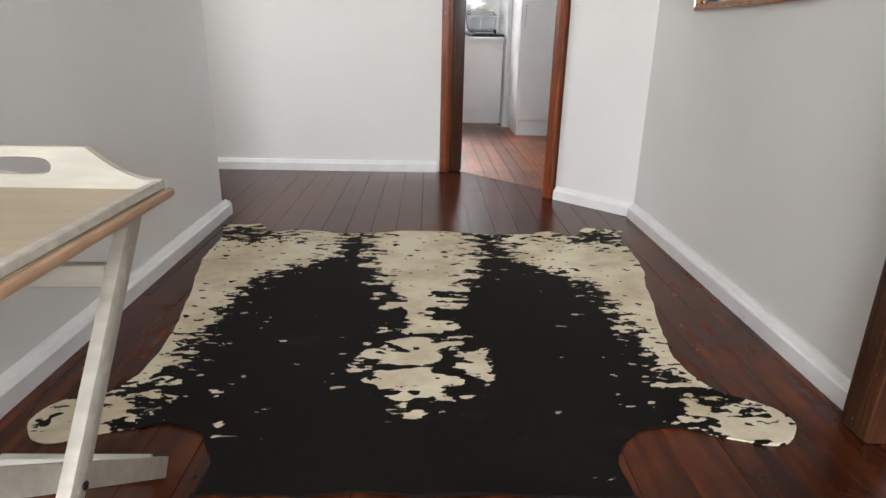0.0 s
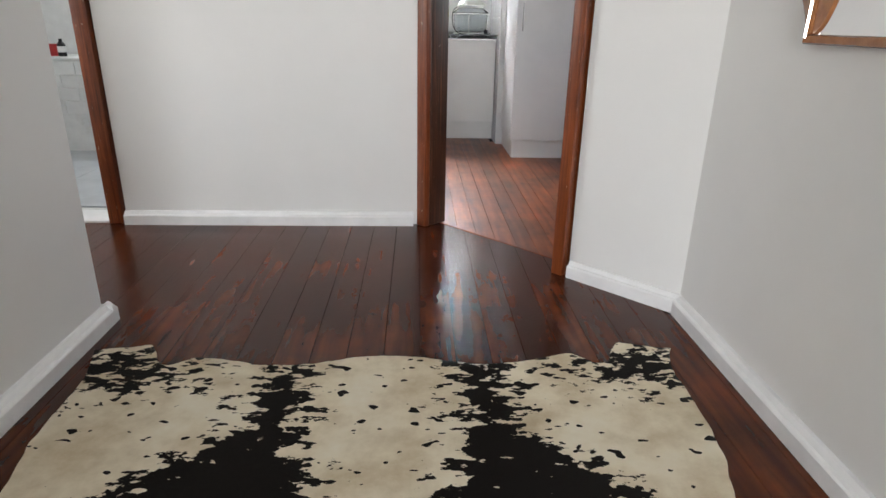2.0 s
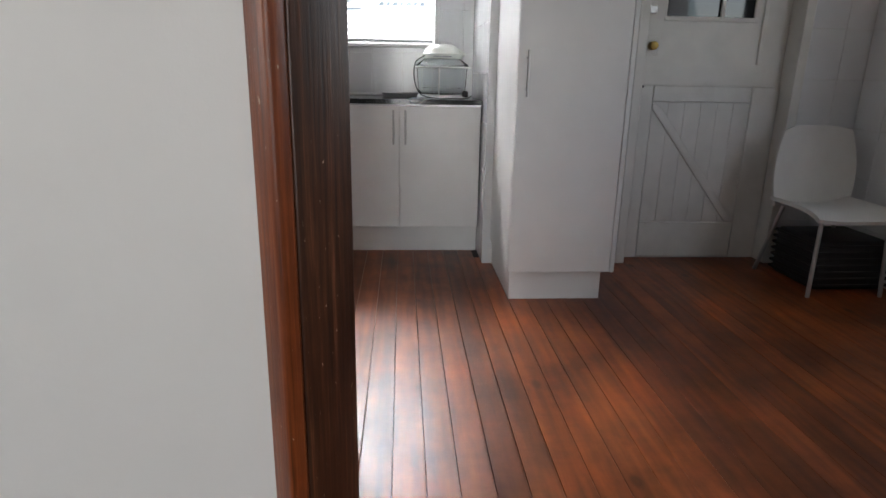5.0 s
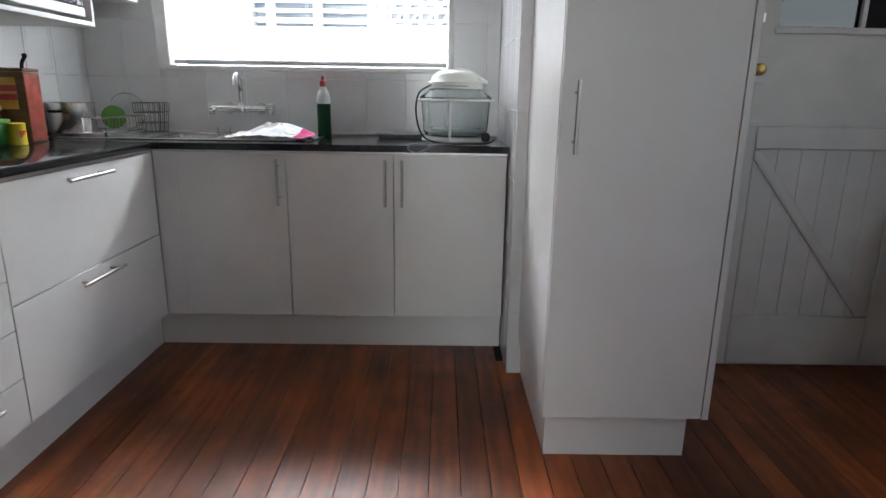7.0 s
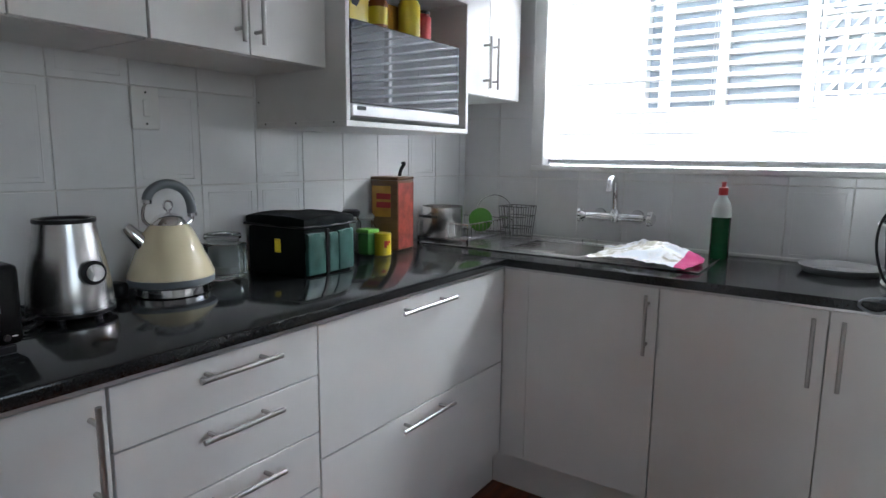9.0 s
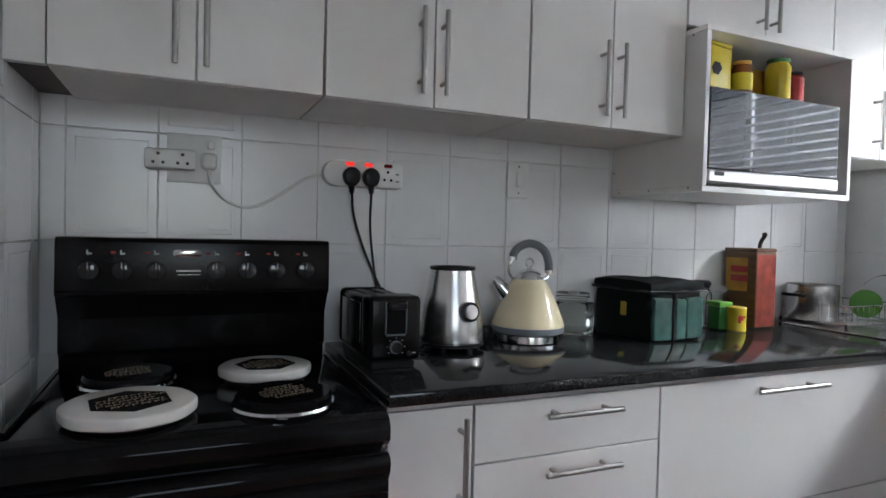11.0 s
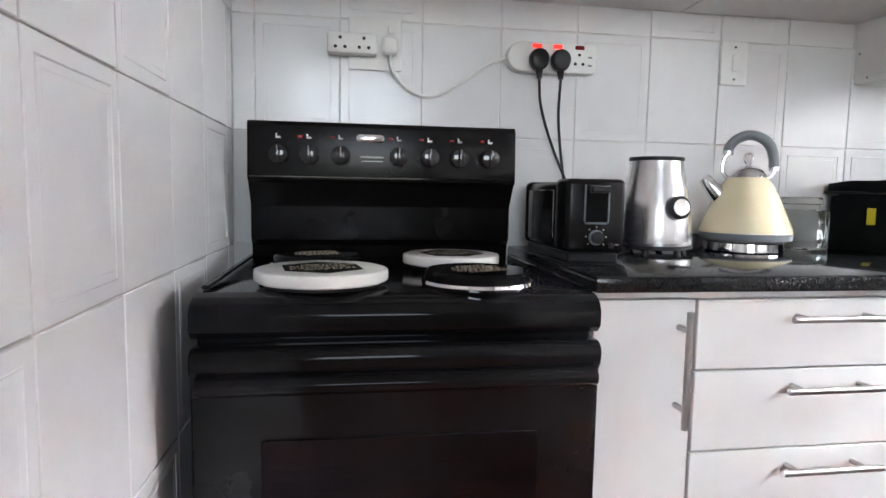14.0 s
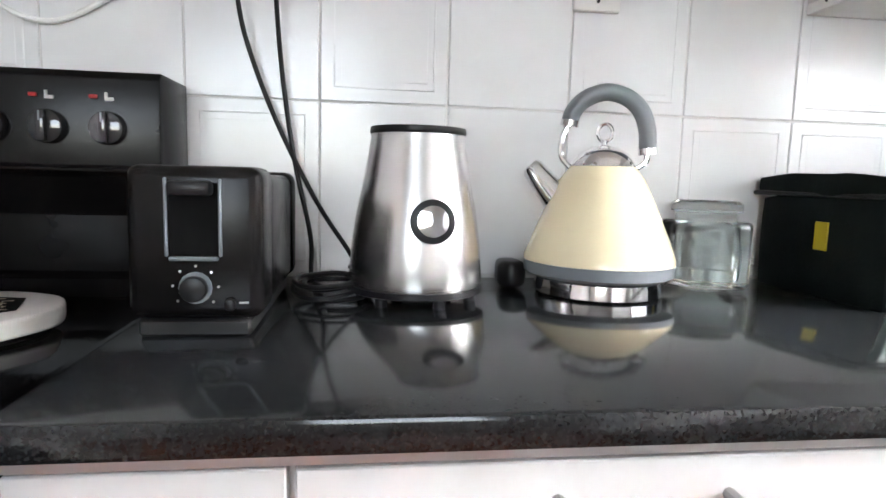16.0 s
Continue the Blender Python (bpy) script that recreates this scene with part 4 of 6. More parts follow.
for x in (-0.305, -0.68):
    inner = x - math.copysign(0.023, x + 0.49)
    part("leg", leg(x, 1.60, 0.585, 1.11, 0.014), TRAYW, table)
    part("leg", leg(inner, 1.60, 0.014, 0.84, 0.585), TRAYW, table)
    part("pivot", bm_extrude([(1.303 + 0.007 * math.cos(k), 0.222 + 0.007 * math.sin(k)) for k in range(6)], "x", x + 0.0112, x + 0.0145), BLACKM, table)
part("stretcher", bm_box(-0.668, -0.317, 1.497, 1.517, 0.462, 0.502, 0.002), TRAYW, table)
part("stretcher", bm_box(-0.645, -0.34, 1.575, 1.595, 0.014, 0.052, 0.002), TRAYW, table)
part("stretcher", bm_box(-0.645, -0.34, 0.85, 0.87, 0.55, 0.585, 0.002), TRAYW, table)
part("stretcher", bm_box(-0.668, -0.317, 1.12, 1.14, 0.02, 0.055, 0.002), TRAYW, table)

MFW = surface("polished_brown_mirror_wood", (0.36, 0.15, 0.06), 0.2, vary=0.3, stretch=(2, 8, 8), scale=4, coat=0.4)
mir = thing("wall_mirror", (HX1, 2.8, 1.0), "wooden framed wall mirror with shaped corner wings", "mirror")
MYa, MYb, MZa, MZb = 2.33, 3.15, 1.0, 1.75
part("frame_rail", bm_box(HX1 - 0.03, HX1 - 0.002, MYa, MYb, MZa, MZa + 0.024, 0.004), MFW, mir)
part("frame_rail", bm_box(HX1 - 0.03, HX1 - 0.002, MYa, MYb, MZb - 0.024, MZb, 0.004), MFW, mir)
for y in (MYa, MYb - 0.02):
    part("frame_stile", bm_box(HX1 - 0.03, HX1 - 0.002, y, y + 0.02, MZa + 0.0245, MZb - 0.0245, 0.004), MFW, mir)
part("mirror_glass", bm_box(HX1 - 0.014, HX1 - 0.006, MYa + 0.019, MYb - 0.019, MZa + 0.023, MZb - 0.023), MIRROR, mir)
for y, s in ((MYb, 1), (MYa, -1)):
    o = [(y, MZa), (y + s * 0.004, MZa)] + [(y + s * (0.004 + 0.10 * (k / 8) ** 1.7), MZa + 0.01 + 0.16 * k / 8) for k in range(9)] + [(y + s * 0.02, MZa + 0.3), (y, MZa + 0.3)]
    part("wing", bm_extrude(o, "x", HX1 - 0.024, HX1 - 0.002, 0.003), MFW, mir)
    i = [(y - s * 0.02, MZa + 0.024), (y - s * 0.02, MZa + 0.2)] + [(y - s * (0.02 + 0.09 * (1 - k / 8)), MZa + 0.2 - 0.176 * (1 - ((1 - k / 8) ** 2))) for k in range(1, 8)]
    part("corner_inlay", bm_extrude(i, "x", HX1 - 0.02, HX1 - 0.0142), MFW, mir)
    part("bead", bm_tube([(HX1 - 0.031, y - s * 0.012, MZa + 0.015), (HX1 - 0.031, y - s * 0.012, MZb - 0.03)], 0.004, 8), CHROME, mir)

# ---- bathroom glimpse ----
bdoor = solo("bathroom_door", turn(bm_box(-2.11, -2.07, FAR + 0.26, FAR + 1.02, 0.02, 2.05, 0.003), 72, -2.11, FAR + 0.26), DOORP, "open white painted bathroom door", "door")
vanity = thing("bath_surround", (-1.65, 6.6, 0), "white painted brick bath surround with a flat ledge", "bath surround")
part("base", bm_box(-3.19, -1.25, 6.52, 6.98, 0.009, 0.71), SKIRT, vanity)
for r in range(4):
    x = -3.19 - 0.12 * (r % 2)
    while x < -1.26:
        p, q = max(x, -3.19) + 0.004, min(x + 0.24, -1.25) - 0.004
        if q - p > 0.03:
            part("brick", bm_box(p, q, 6.505, 6.5195, 0.307 + r * 0.1, 0.401 + r * 0.1, 0.006, 2), SKIRT, vanity)
        x += 0.24
part("top", bm_box(-3.195, -1.24, 6.49, 6.99, 0.711, 0.735, 0.006), SKIRT, vanity)
tb = thing("toiletry_bottle", (-2.47, 6.6, 0.735), "small dark bottle with pale label", "bottle")
part("bottle_body", bm_lathe([(0.028, 0), (0.03, 0.01), (0.03, 0.09), (0.012, 0.11), (0.012, 0.13)], -2.47, 6.6, 16, 0.7355), BLACKM, tb)
part("label", bm_lathe([(0.0305, 0.03), (0.0305, 0.075)], -2.47, 6.6, 16, 0.7355, cap=False), WHITEP, tb)
solo("toothbrush_cup", bm_lathe([(0.03, 0), (0.034, 0.09), (0.031, 0.09), (0.027, 0.006)], -2.56, 6.64, 16, 0.7355), RED_DOT, "small red cup on the bathroom ledge", "cup")

# ---- kitchen chair and basket ----
CHW = surface("white_moulded_plastic", (0.72, 0.71, 0.68), 0.4, vary=0.05)
chair = thing("kitchen_chair", (2.85, 6.6, 0), "white moulded plastic chair with pale metal legs", "chair")


def sheet(fn, nu, nv, thick):
    """A curved panel of even thickness from fn(u, v)."""
    bm = bmesh.new()
    a = [[bm.verts.new(fn(i / nu, j / nv)) for j in range(nv + 1)] for i in range(nu + 1)]
    for i in range(nu):
        for j in range(nv):
            bm.faces.new((a[i][j], a[i + 1][j], a[i + 1][j + 1], a[i][j + 1]))
    bmesh.ops.recalc_face_normals(bm, faces=bm.faces)
    bmesh.ops.solidify(bm, geom=list(bm.faces), thickness=thick)
    return bm


part("seat", sheet(lambda u, v: (2.60 + 0.46 * u, 6.43 + 0.42 * v, 0.425 - 0.03 * math.sin(math.pi * u) * v - 0.06 * (1 - v) ** 6 * 0.6 + 0.012 * abs(2 * u - 1) ** 3), 14, 12, 0.02), CHW, chair)
part("backrest", sheet(lambda u, v: (2.645 + 0.40 * u + (0.04 * (0.5 - u)) * (1 - v) * -1.0 + 0.03 * math.sin(math.pi * v) * (2 * u - 1), 6.85 + 0.05 * v + 0.05 * math.sin(math.pi * u) * (1 - 0.5 * v), 0.40 + 0.44 * v - 0.03 * abs(2 * u - 1) ** 4 * v), 14, 12, 0.014), CHW, chair)
for x, y, tx, ty in ((2.635, 6.45, 2.65, 6.47), (3.03, 6.45, 3.01, 6.47), (2.63, 6.93, 2.67, 6.82), (3.04, 6.93, 3.0, 6.82)):
    part("leg", bm_tube([(x, y, 0.0), (tx, ty, 0.405)], 0.011, 10), ALU, chair)
BASK = surface("black_woven_basket", (0.014, 0.014, 0.016), 0.5, vary=0.4, scale=40, stretch=(1, 1, 3), relief=0.6, grain=60)
bk = thing("storage_basket", (2.95, 6.72, 0), "black woven storage basket under the chair", "basket")
part("basket_body", bm_extrude([(2.72, 6.55), (3.13, 6.55), (3.13, 6.92), (2.72, 6.92)], "z", 0.0, 0.27, 0.025, 3), BASK, bk)
for k in range(7):
    z = 0.03 + k * 0.036
    part("weave_band", bm_tube([(2.715, 6.545, z), (3.135, 6.545, z), (3.135, 6.925, z), (2.715, 6.925, z)], 0.008, 6, True), BASK, bk)

# ---- microwave and what stands over it ----
mw = thing("microwave", (-0.85, 6.9, 1.397), "silver microwave oven with mirrored black door", "microwave")
my0, my1 = 6.628, 7.19
part("case", bm_box(-1.0, MX - 0.028, my0, my1, 1.405, 1.684, 0.004), ALU, mw)
md = part("door", bm_box(MX - 0.0275, MX - 0.008, my0 + 0.002, my1 - 0.002, 1.447, 1.68, 0.003), surface("mirrored_door_glass", (0.075, 0.075, 0.08), 0.03, 1.0, vary=0.02, relief=0.0), mw, "dark mirror-like door glass")
part("control_strip", bm_box(MX - 0.0275, MX - 0.004, my0 + 0.002, my1 - 0.002, 1.409, 1.4455, 0.004), surface("silver_paint", (0.55, 0.55, 0.56), 0.3, 0.6), mw)
part("badge", bm_box(MX - 0.0035, MX - 0.002, my0 + 0.022, my0 + 0.06, 1.428, 1.44, 0.0005), BLACKM, mw)
for y in (6.68, 7.14):
    part("foot", bm_box(-0.95, -0.72, y - 0.015, y + 0.015, 1.3975, 1.4045), BLACKM, mw)


def tin_box(name, x, y, w, d, z, h, mat_, label, deg=0, lid=None):
    ob = thing(name, (x, y, z), label, "tin")
    part("tin_body", turn(bm_box(x - w / 2, x + w / 2, y - d / 2, y + d / 2, z, z + h, 0.004, 2), deg, x, y), mat_, ob)
    if lid:
        part("lid", turn(bm_box(x - w / 2 - 0.001, x + w / 2 + 0.001, y - d / 2 - 0.001, y + d / 2 + 0.001, z + h + 0.0005, z + h + 0.014, 0.003), deg, x, y), lid, ob)
    return ob


YEL = surface("yellow_printed_tin", (0.55, 0.43, 0.02), 0.3, vary=0.15, scale=14)
OCH = surface("ochre_printed_tin", (0.5, 0.26, 0.03), 0.3, vary=0.3, scale=16)
GRN = surface("green_plastic_lid", (0.03, 0.16, 0.04), 0.35)
BRN = surface("brown_sauce", (0.2, 0.07, 0.02), 0.2, vary=0.2)
REDP = surface("red_printed_tin", (0.4, 0.02, 0.02), 0.35, vary=0.2)
tz = 1.6848
yt = tin_box("yellow_tin", -0.76, 6.72, 0.10, 0.10, tz, 0.132, YEL, "square yellow tin with dark round print", 8, YEL)
part("print", bm_extrude([(6.70 + 0.02 * math.cos(k), tz + 0.065 + 0.02 * math.sin(k)) for k in range(6)], "x", -0.703, -0.7015), BLACKM, yt)


def round_jar(name, x, y, z, r, h, body, lid, label, cat="jar", band=None):
    ob = thing(name, (x, y, z), label, cat)
    part("jar_body", bm_lathe([(r * 0.93, 0), (r, 0.006), (r, h * 0.8), (r * 0.82, h * 0.87), (r * 0.82, h * 0.9)], x, y, 24, z), body, ob)
    if lid:
        part("lid", bm_lathe([(r * 0.88, h * 0.9), (r * 0.9, h * 0.91), (r * 0.9, h * 0.99), (r * 0.86, h)], x, y, 24, z + 0.0003), lid, ob)
    if band:
        part("label", bm_lathe([(r + 0.0008, h * 0.15), (r + 0.0008, h * 0.65)], x, y, 24, z, cap=False), band, ob)
    return ob


round_jar("spread_jar", -0.73, 6.832, tz, 0.031, 0.105, BRN, OCH, "brown jam jar with yellow label and lid", band=YEL)
tin_box("ochre_box", -0.79, 6.93, 0.08, 0.1, tz, 0.10, OCH, "ochre cardboard tea box")
round_jar("spice_tub", -0.71, 6.965, tz, 0.037, 0.125, YEL, GRN, "yellow spice tub with dark green lid", "tub")
round_jar("sauce_jar", -0.73, 7.06, tz, 0.033, 0.10, REDP, BLACKM, "red sauce jar with dark lid")

# ---- sockets, switches and cables ----
adp = thing("socket_adaptor", (KX, 5.23, 1.40), "white double adaptor in a cream wall socket", "power socket")
part("wall_plate", bm_box(KX, KX + 0.008, 5.226, 5.353, 1.356, 1.479, 0.003, 2), WHITEP, adp)
ad = part("adaptor", bm_box(KX + 0.0085, KX + 0.045, 5.177, 5.293, 1.386, 1.434, 0.006, 2), WHITEP, adp)
for y in (5.207, 5.262):
    for dy, dz in ((0, 0.012), (-0.011, -0.009), (0.011, -0.009)):
        part("pin_hole", bm_extrude([(y + dy + 0.0042 * math.cos(k * 0.785), 1.409 + dz + 0.0042 * math.sin(k * 0.785)) for k in range(8)], "x", KX + 0.0448, KX + 0.0456), BLACKM, ad)
part("white_plug", bm_box(KX + 0.0085, KX + 0.05, 5.305, 5.342, 1.39, 1.43, 0.01, 3), WHITEP, adp)
part("switch", bm_box(KX + 0.0085, KX + 0.013, 5.32, 5.337, 1.443, 1.463, 0.002), WHITEP, adp)
strip = thing("power_strip", (KX, 5.73, 1.40), "white three-way multiplug with two lit red switches", "power strip")
circ = [(5.648 + 0.036 * math.cos(math.pi / 2 + math.pi * k / 10), 1.403 + 0.036 * math.sin(math.pi / 2 + math.pi * k / 10)) for k in range(11)]
part("strip_body", bm_extrude(circ + [(5.835, 1.367), (5.84, 1.372), (5.84, 1.434), (5.835, 1.439)], "x", KX, KX + 0.034, 0.004, 2), WHITEP, strip)
for y, lit in ((5.685, 1), (5.738, 1), (5.795, 0)):
    part("rocker", bm_box(KX + 0.0342, KX + 0.038, y - 0.012, y + 0.012, 1.424, 1.434, 0.002), RED_LIT if lit else RED_OFF, strip)
    for dy, dz in ((0, 0.008), (-0.01, -0.014), (0.01, -0.014)):
        if not lit:
            part("pin_hole", bm_extrude([(y + dy + 0.004 * math.cos(k * 0.785), 1.404 + dz + 0.004 * math.sin(k * 0.785)) for k in range(8)], "x", KX + 0.034, KX + 0.035), BLACKM, strip)
for y in (5.708, 5.764, 5.823):
    part("slot", join(bm_box(KX + 0.034, KX + 0.035, y - 0.005, y + 0.005, 1.385, 1.389), bm_box(KX + 0.034, KX + 0.035, y - 0.005, y + 0.005, 1.405, 1.409)), GREYP, strip)


def black_plug(y, z, name="black_plug"):
    ob = thing(name, (KX + 0.04, y, z), "black three-pin plug with cable", "plug")
    part("plug_body", bm_extrude([(y + 0.024 * math.cos(a), z + 0.024 * math.sin(a) * (1.0 if math.sin(a) > 0 else 1.25)) for a in [2 * math.pi * k / 20 for k in range(20)]], "x", KX + 0.036, KX + 0.066, 0.008, 3), BLACKM, ob)
    part("neck", bm_tube([(KX + 0.05, y, z - 0.02), (KX + 0.05, y + 0.002, z - 0.048)], [0.011, 0.006], 10), BLACKM, ob)
    return ob


p1 = black_plug(5.686, 1.395)
part("cable", bm_tube(spline([(KX + 0.05, 5.688, 1.35), (KX + 0.035, 5.70, 1.28), (KX + 0.03, 5.74, 1.17), (KX + 0.03, 5.80, 1.05), (KX + 0.04, 5.85, 0.975), (KX + 0.07, 5.87, 0.938)]), 0.0036, 8), BLACKM, p1)
p2 = black_plug(5.741, 1.395)
part("cable", bm_tube(spline([(KX + 0.05, 5.743, 1.35), (KX + 0.03, 5.748, 1.25), (KX + 0.028, 5.765, 1.12), (KX + 0.03, 5.79, 1.0), (KX + 0.06, 5.795, 0.94), (KX + 0.14, 5.82, 0.9365)]), 0.0036, 8), BLACKM, p2)
wc = solo("white_cable", bm_tube(spline([(KX + 0.045, 5.322, 1.388), (KX + 0.03, 5.33, 1.355), (KX + 0.015, 5.37, 1.312), (KX + 0.008, 5.43, 1.30), (KX + 0.007, 5.50, 1.335), (KX + 0.007, 5.56, 1.378), (KX + 0.012, 5.613, 1.40)]), 0.0042, 8), WHITEP, "loose white cable between wall socket and multiplug", "cable")
iso = thing("wall_switch", (KX, 6.23, 1.36), "cream isolator switch plate on the tiles", "switch")
part("plate", bm_box(KX, KX + 0.012, 6.195, 6.272, 1.361, 1.474, 0.004, 2), WHITEP, iso)
part("rocker", bm_box(KX + 0.0122, KX + 0.017, 6.224, 6.246, 1.395, 1.44, 0.002), WHITEP, iso)
for z in (1.376, 1.459):
    part("screw", bm_extrude([(6.234 + 0.003 * math.cos(k), z + 0.003 * math.sin(k)) for k in range(6)], "x", KX + 0.012, KX + 0.0135), BLACKM, iso)

sp = thing("light_switch", (-0.02, KS, 1.41), "white light switch plate on the tiled side wall", "switch")
part("plate", bm_box(-0.10, 0.06, KS + 0.0005, KS + 0.016, 1.352, 1.47, 0.004, 2), WHITEP, sp)
for x in (-0.06, 0.005):
    part("rocker", bm_box(x, x + 0.03, KS + 0.0162, KS + 0.022, 1.385, 1.437, 0.003), WHITEP, sp)

# ---- on the stove: plate covers ----
CREAMT = surface("white_enamel_cover", (0.74, 0.72, 0.68), 0.25, vary=0.08, dirt=(0.3, 0.22, 0.14), scale=12)
GOLDP = surface("faded_gold_print", (0.32, 0.26, 0.18), 0.5, vary=0.5, scale=60)


def ring_shape(x, y, r, corner):
    """A plate cover's outline: round, or eight-cornered with soft corners."""
    return [(x + r * (1 + corner * math.cos(8 * a)) * math.cos(a), y + r * (1 + corner * math.cos(8 * a)) * math.sin(a)) for a in [2 * math.pi * k / 48 for k in range(48)]]


def plate_cover(x, y, r, white, deg):
    z = 0.9125
    ob = thing("hob_cover", (x, y, z), "white metal hob plate cover with dark printed panel" if white else "black hob plate cover with chrome rim and faded print", "hob cover", "plate covers on the stove")
    corner = 0.012 if white else 0.0
    if white:
        part("shell", bm_extrude(ring_shape(x, y, r, corner), "z", z + 0.006, z + 0.027, 0.005, 3), CREAMT, ob)
        part("plate", bm_lathe([(r * 0.86, 0), (r * 0.86, 0.0055)], x, y, 32, z), BLACKM, ob)
        hexa = [(x + r * 0.66 * math.cos(radians(deg + 60 * k)), y + r * 0.66 * math.sin(radians(deg + 60 * k))) for k in range(6)]
        pr = part("panel_print", bm_extrude(hexa, "z", z + 0.0272, z + 0.028), INK, ob)
        zz = z + 0.0282
    else:
        part("plate", bm_lathe([(r * 1.0, 0), (r * 1.02, 0.004), (r * 1.0, 0.009)], x, y, 40, z), CHROME, ob, "chrome ring")
        part("shell", bm_lathe([(r * 0.95, 0.0095), (r * 0.95, 0.02), (r * 0.9, 0.0255), (0.01, 0.0262)], x, y, 40, z), BLACK, ob)
        pr = ob
        zz = z + 0.0264
    rng = random.Random(int(1000 * abs(x + 2 * y)))
    for k, (a, b) in enumerate(((-0.035, 0.04), (-0.052, 0.045), (-0.05, 0.04), (-0.045, 0.05), (-0.025, 0.035))):
        o, v, row = 0.032 - k * 0.0155, a, bmesh.new()
        while v < b:
            w = rng.uniform(0.003, 0.011)
            h = rng.uniform(0.003, 0.0055)
            glyph = bm_box(x + o - h, x + o - h + 0.0018, y + v * r / 0.1, y + (v + w) * r / 0.1, zz, zz + 0.0005)
            bm_box(x + o - h, x + o + h, y + v * r / 0.1, y + v * r / 0.1 + 0.0018, zz, zz + 0.0005, bm=glyph)
            join(row, turn(glyph, rng.uniform(-14, 14), x + o, y + v * r / 0.1))
            v += w + 0.0022
        part("print_line", turn(row, 20, x, y), GOLDP, pr)


plate_cover(-0.545, 5.185, 0.108, True, 10)
plate_cover(-0.775, 5.44, 0.10, True, 20)
plate_cover(-0.535, 5.445, 0.094, False, 0)
plate_cover(-0.79, 5.165, 0.092, False, 0)

# ---- on the counter ----
toaster = thing("toaster", (-0.82, 5.71, CT), "black two-slot toaster with chrome side panels", "toaster")
ty0, ty1, tf = 5.650, 5.775, -0.672
tm = (ty0 + ty1) / 2
part("feet_plate", bm_box(-0.95, tf - 0.006, ty0 + 0.008, ty1 - 0.012, CT, CT + 0.018, 0.003), BLACKM, toaster)
cap = part("end_cap", bm_box(tf - 0.075, tf, ty0, ty1, CT + 0.0185, 1.098, 0.012, 3), BLACKS, toaster)
part("end_cap", bm_box(-0.965, -0.93, ty0, ty1, CT + 0.0185, 1.094, 0.014, 3), BLACKS, toaster)
part("shell", bm_box(-0.9295, tf - 0.0755, ty0 + 0.003, ty1 - 0.003, CT + 0.0185, 1.09, 0.012, 3), BLACKS, toaster)
part("side_panel", bm_box(-0.925, tf - 0.08, ty0 + 0.0005, ty0 + 0.0025, CT + 0.03, 1.075, 0.001), CHROME, toaster, "polished chrome side panel")
for y in (tm - 0.023, tm + 0.023):
    part("bread_slot", bm_box(-0.915, tf - 0.09, y - 0.011, y + 0.011, 1.0895, 1.0925), BLACKM, toaster)
part("lever_slot", bm_box(tf - 0.001, tf + 0.0015, tm - 0.022, tm + 0.024, 1.013, 1.082, 0.001), INK, cap)
part("lever", bm_box(tf + 0.0016, tf + 0.022, tm - 0.018, tm + 0.020, 1.070, 1.084, 0.004, 2), BLACKM, cap)
for y in (tm - 0.026, tm + 0.023):
    part("slot_trim", bm_box(tf - 0.001, tf + 0.003, y, y + 0.003, 1.012, 1.086, 0.001), GREYP, cap)
part("slot_trim", bm_box(tf - 0.001, tf + 0.003, tm - 0.0225, tm + 0.0225, 1.008, 1.012, 0.001), GREYP, cap)


def round_on_end(y, z, r, x0, x1, n=16, bevel=0.0):
    """A short round piece standing out of the toaster's end."""
    return bm_extrude([(y + r * math.cos(2 * math.pi * k / n), z + r * math.sin(2 * math.pi * k / n)) for k in range(n)], "x", x0, x1, bevel)


part("dial_ring", round_on_end(tm + 0.001, 0.982, 0.0155, tf - 0.001, tf + 0.0015), GREYP, cap)
part("dial", round_on_end(tm + 0.001, 0.982, 0.0125, tf + 0.002, tf + 0.013, bevel=0.002), BLACKM, cap)
for k in range(7):
    a = radians(-40 + k * 43)
    part("dial_mark", round_on_end(tm + 0.001 + 0.021 * math.cos(a), 0.982 + 0.021 * math.sin(a), 0.0014, tf - 0.0005, tf + 0.0006, 6), PRINT, cap)
part("button", round_on_end(tm + 0.033, 0.966, 0.006, tf - 0.001, tf + 0.005, 10, 0.001), BLACKM, cap)
part("lettering", bm_box(tf - 0.0005, tf + 0.0006, tm + 0.041, tm + 0.05, 0.9665, 0.9685), PRINT, cap)

bx, by = -0.87, 5.94
bl = thing("blender_base", (bx, by, CT), "brushed steel blender motor base with round dial", "blender")
part("shell", bm_lathe([(0.0865, 0.022), (0.0875, 0.03), (0.084, 0.075), (0.078, 0.115), (0.069, 0.16), (0.062, 0.20), (0.0605, 0.214)], bx, by, 40, CT), STEEL, bl)
part("foot_ring", bm_lathe([(0.084, 0.012), (0.0885, 0.014), (0.0885, 0.0215)], bx, by, 40, CT), BLACKM, bl)
for a in (20, 140, 260, 80, 200, 320):
    part("foot", bm_lathe([(0.008, 0), (0.008, 0.0118)], bx + 0.072 * math.cos(radians(a)), by + 0.072 * math.sin(radians(a)), 10, CT), BLACKM, bl)
part("collar", bm_lathe([(0.0615, 0.2145), (0.0625, 0.217), (0.0615, 0.223), (0.05, 0.222), (0.048, 0.216)], bx, by, 40, CT), BLACKM, bl)
dial = bmesh.new()
bm_lathe([(0.0265, 0), (0.0265, 0.012), (0.022, 0.013)], 0, 0, 28, bm=dial)
face = bmesh.new()
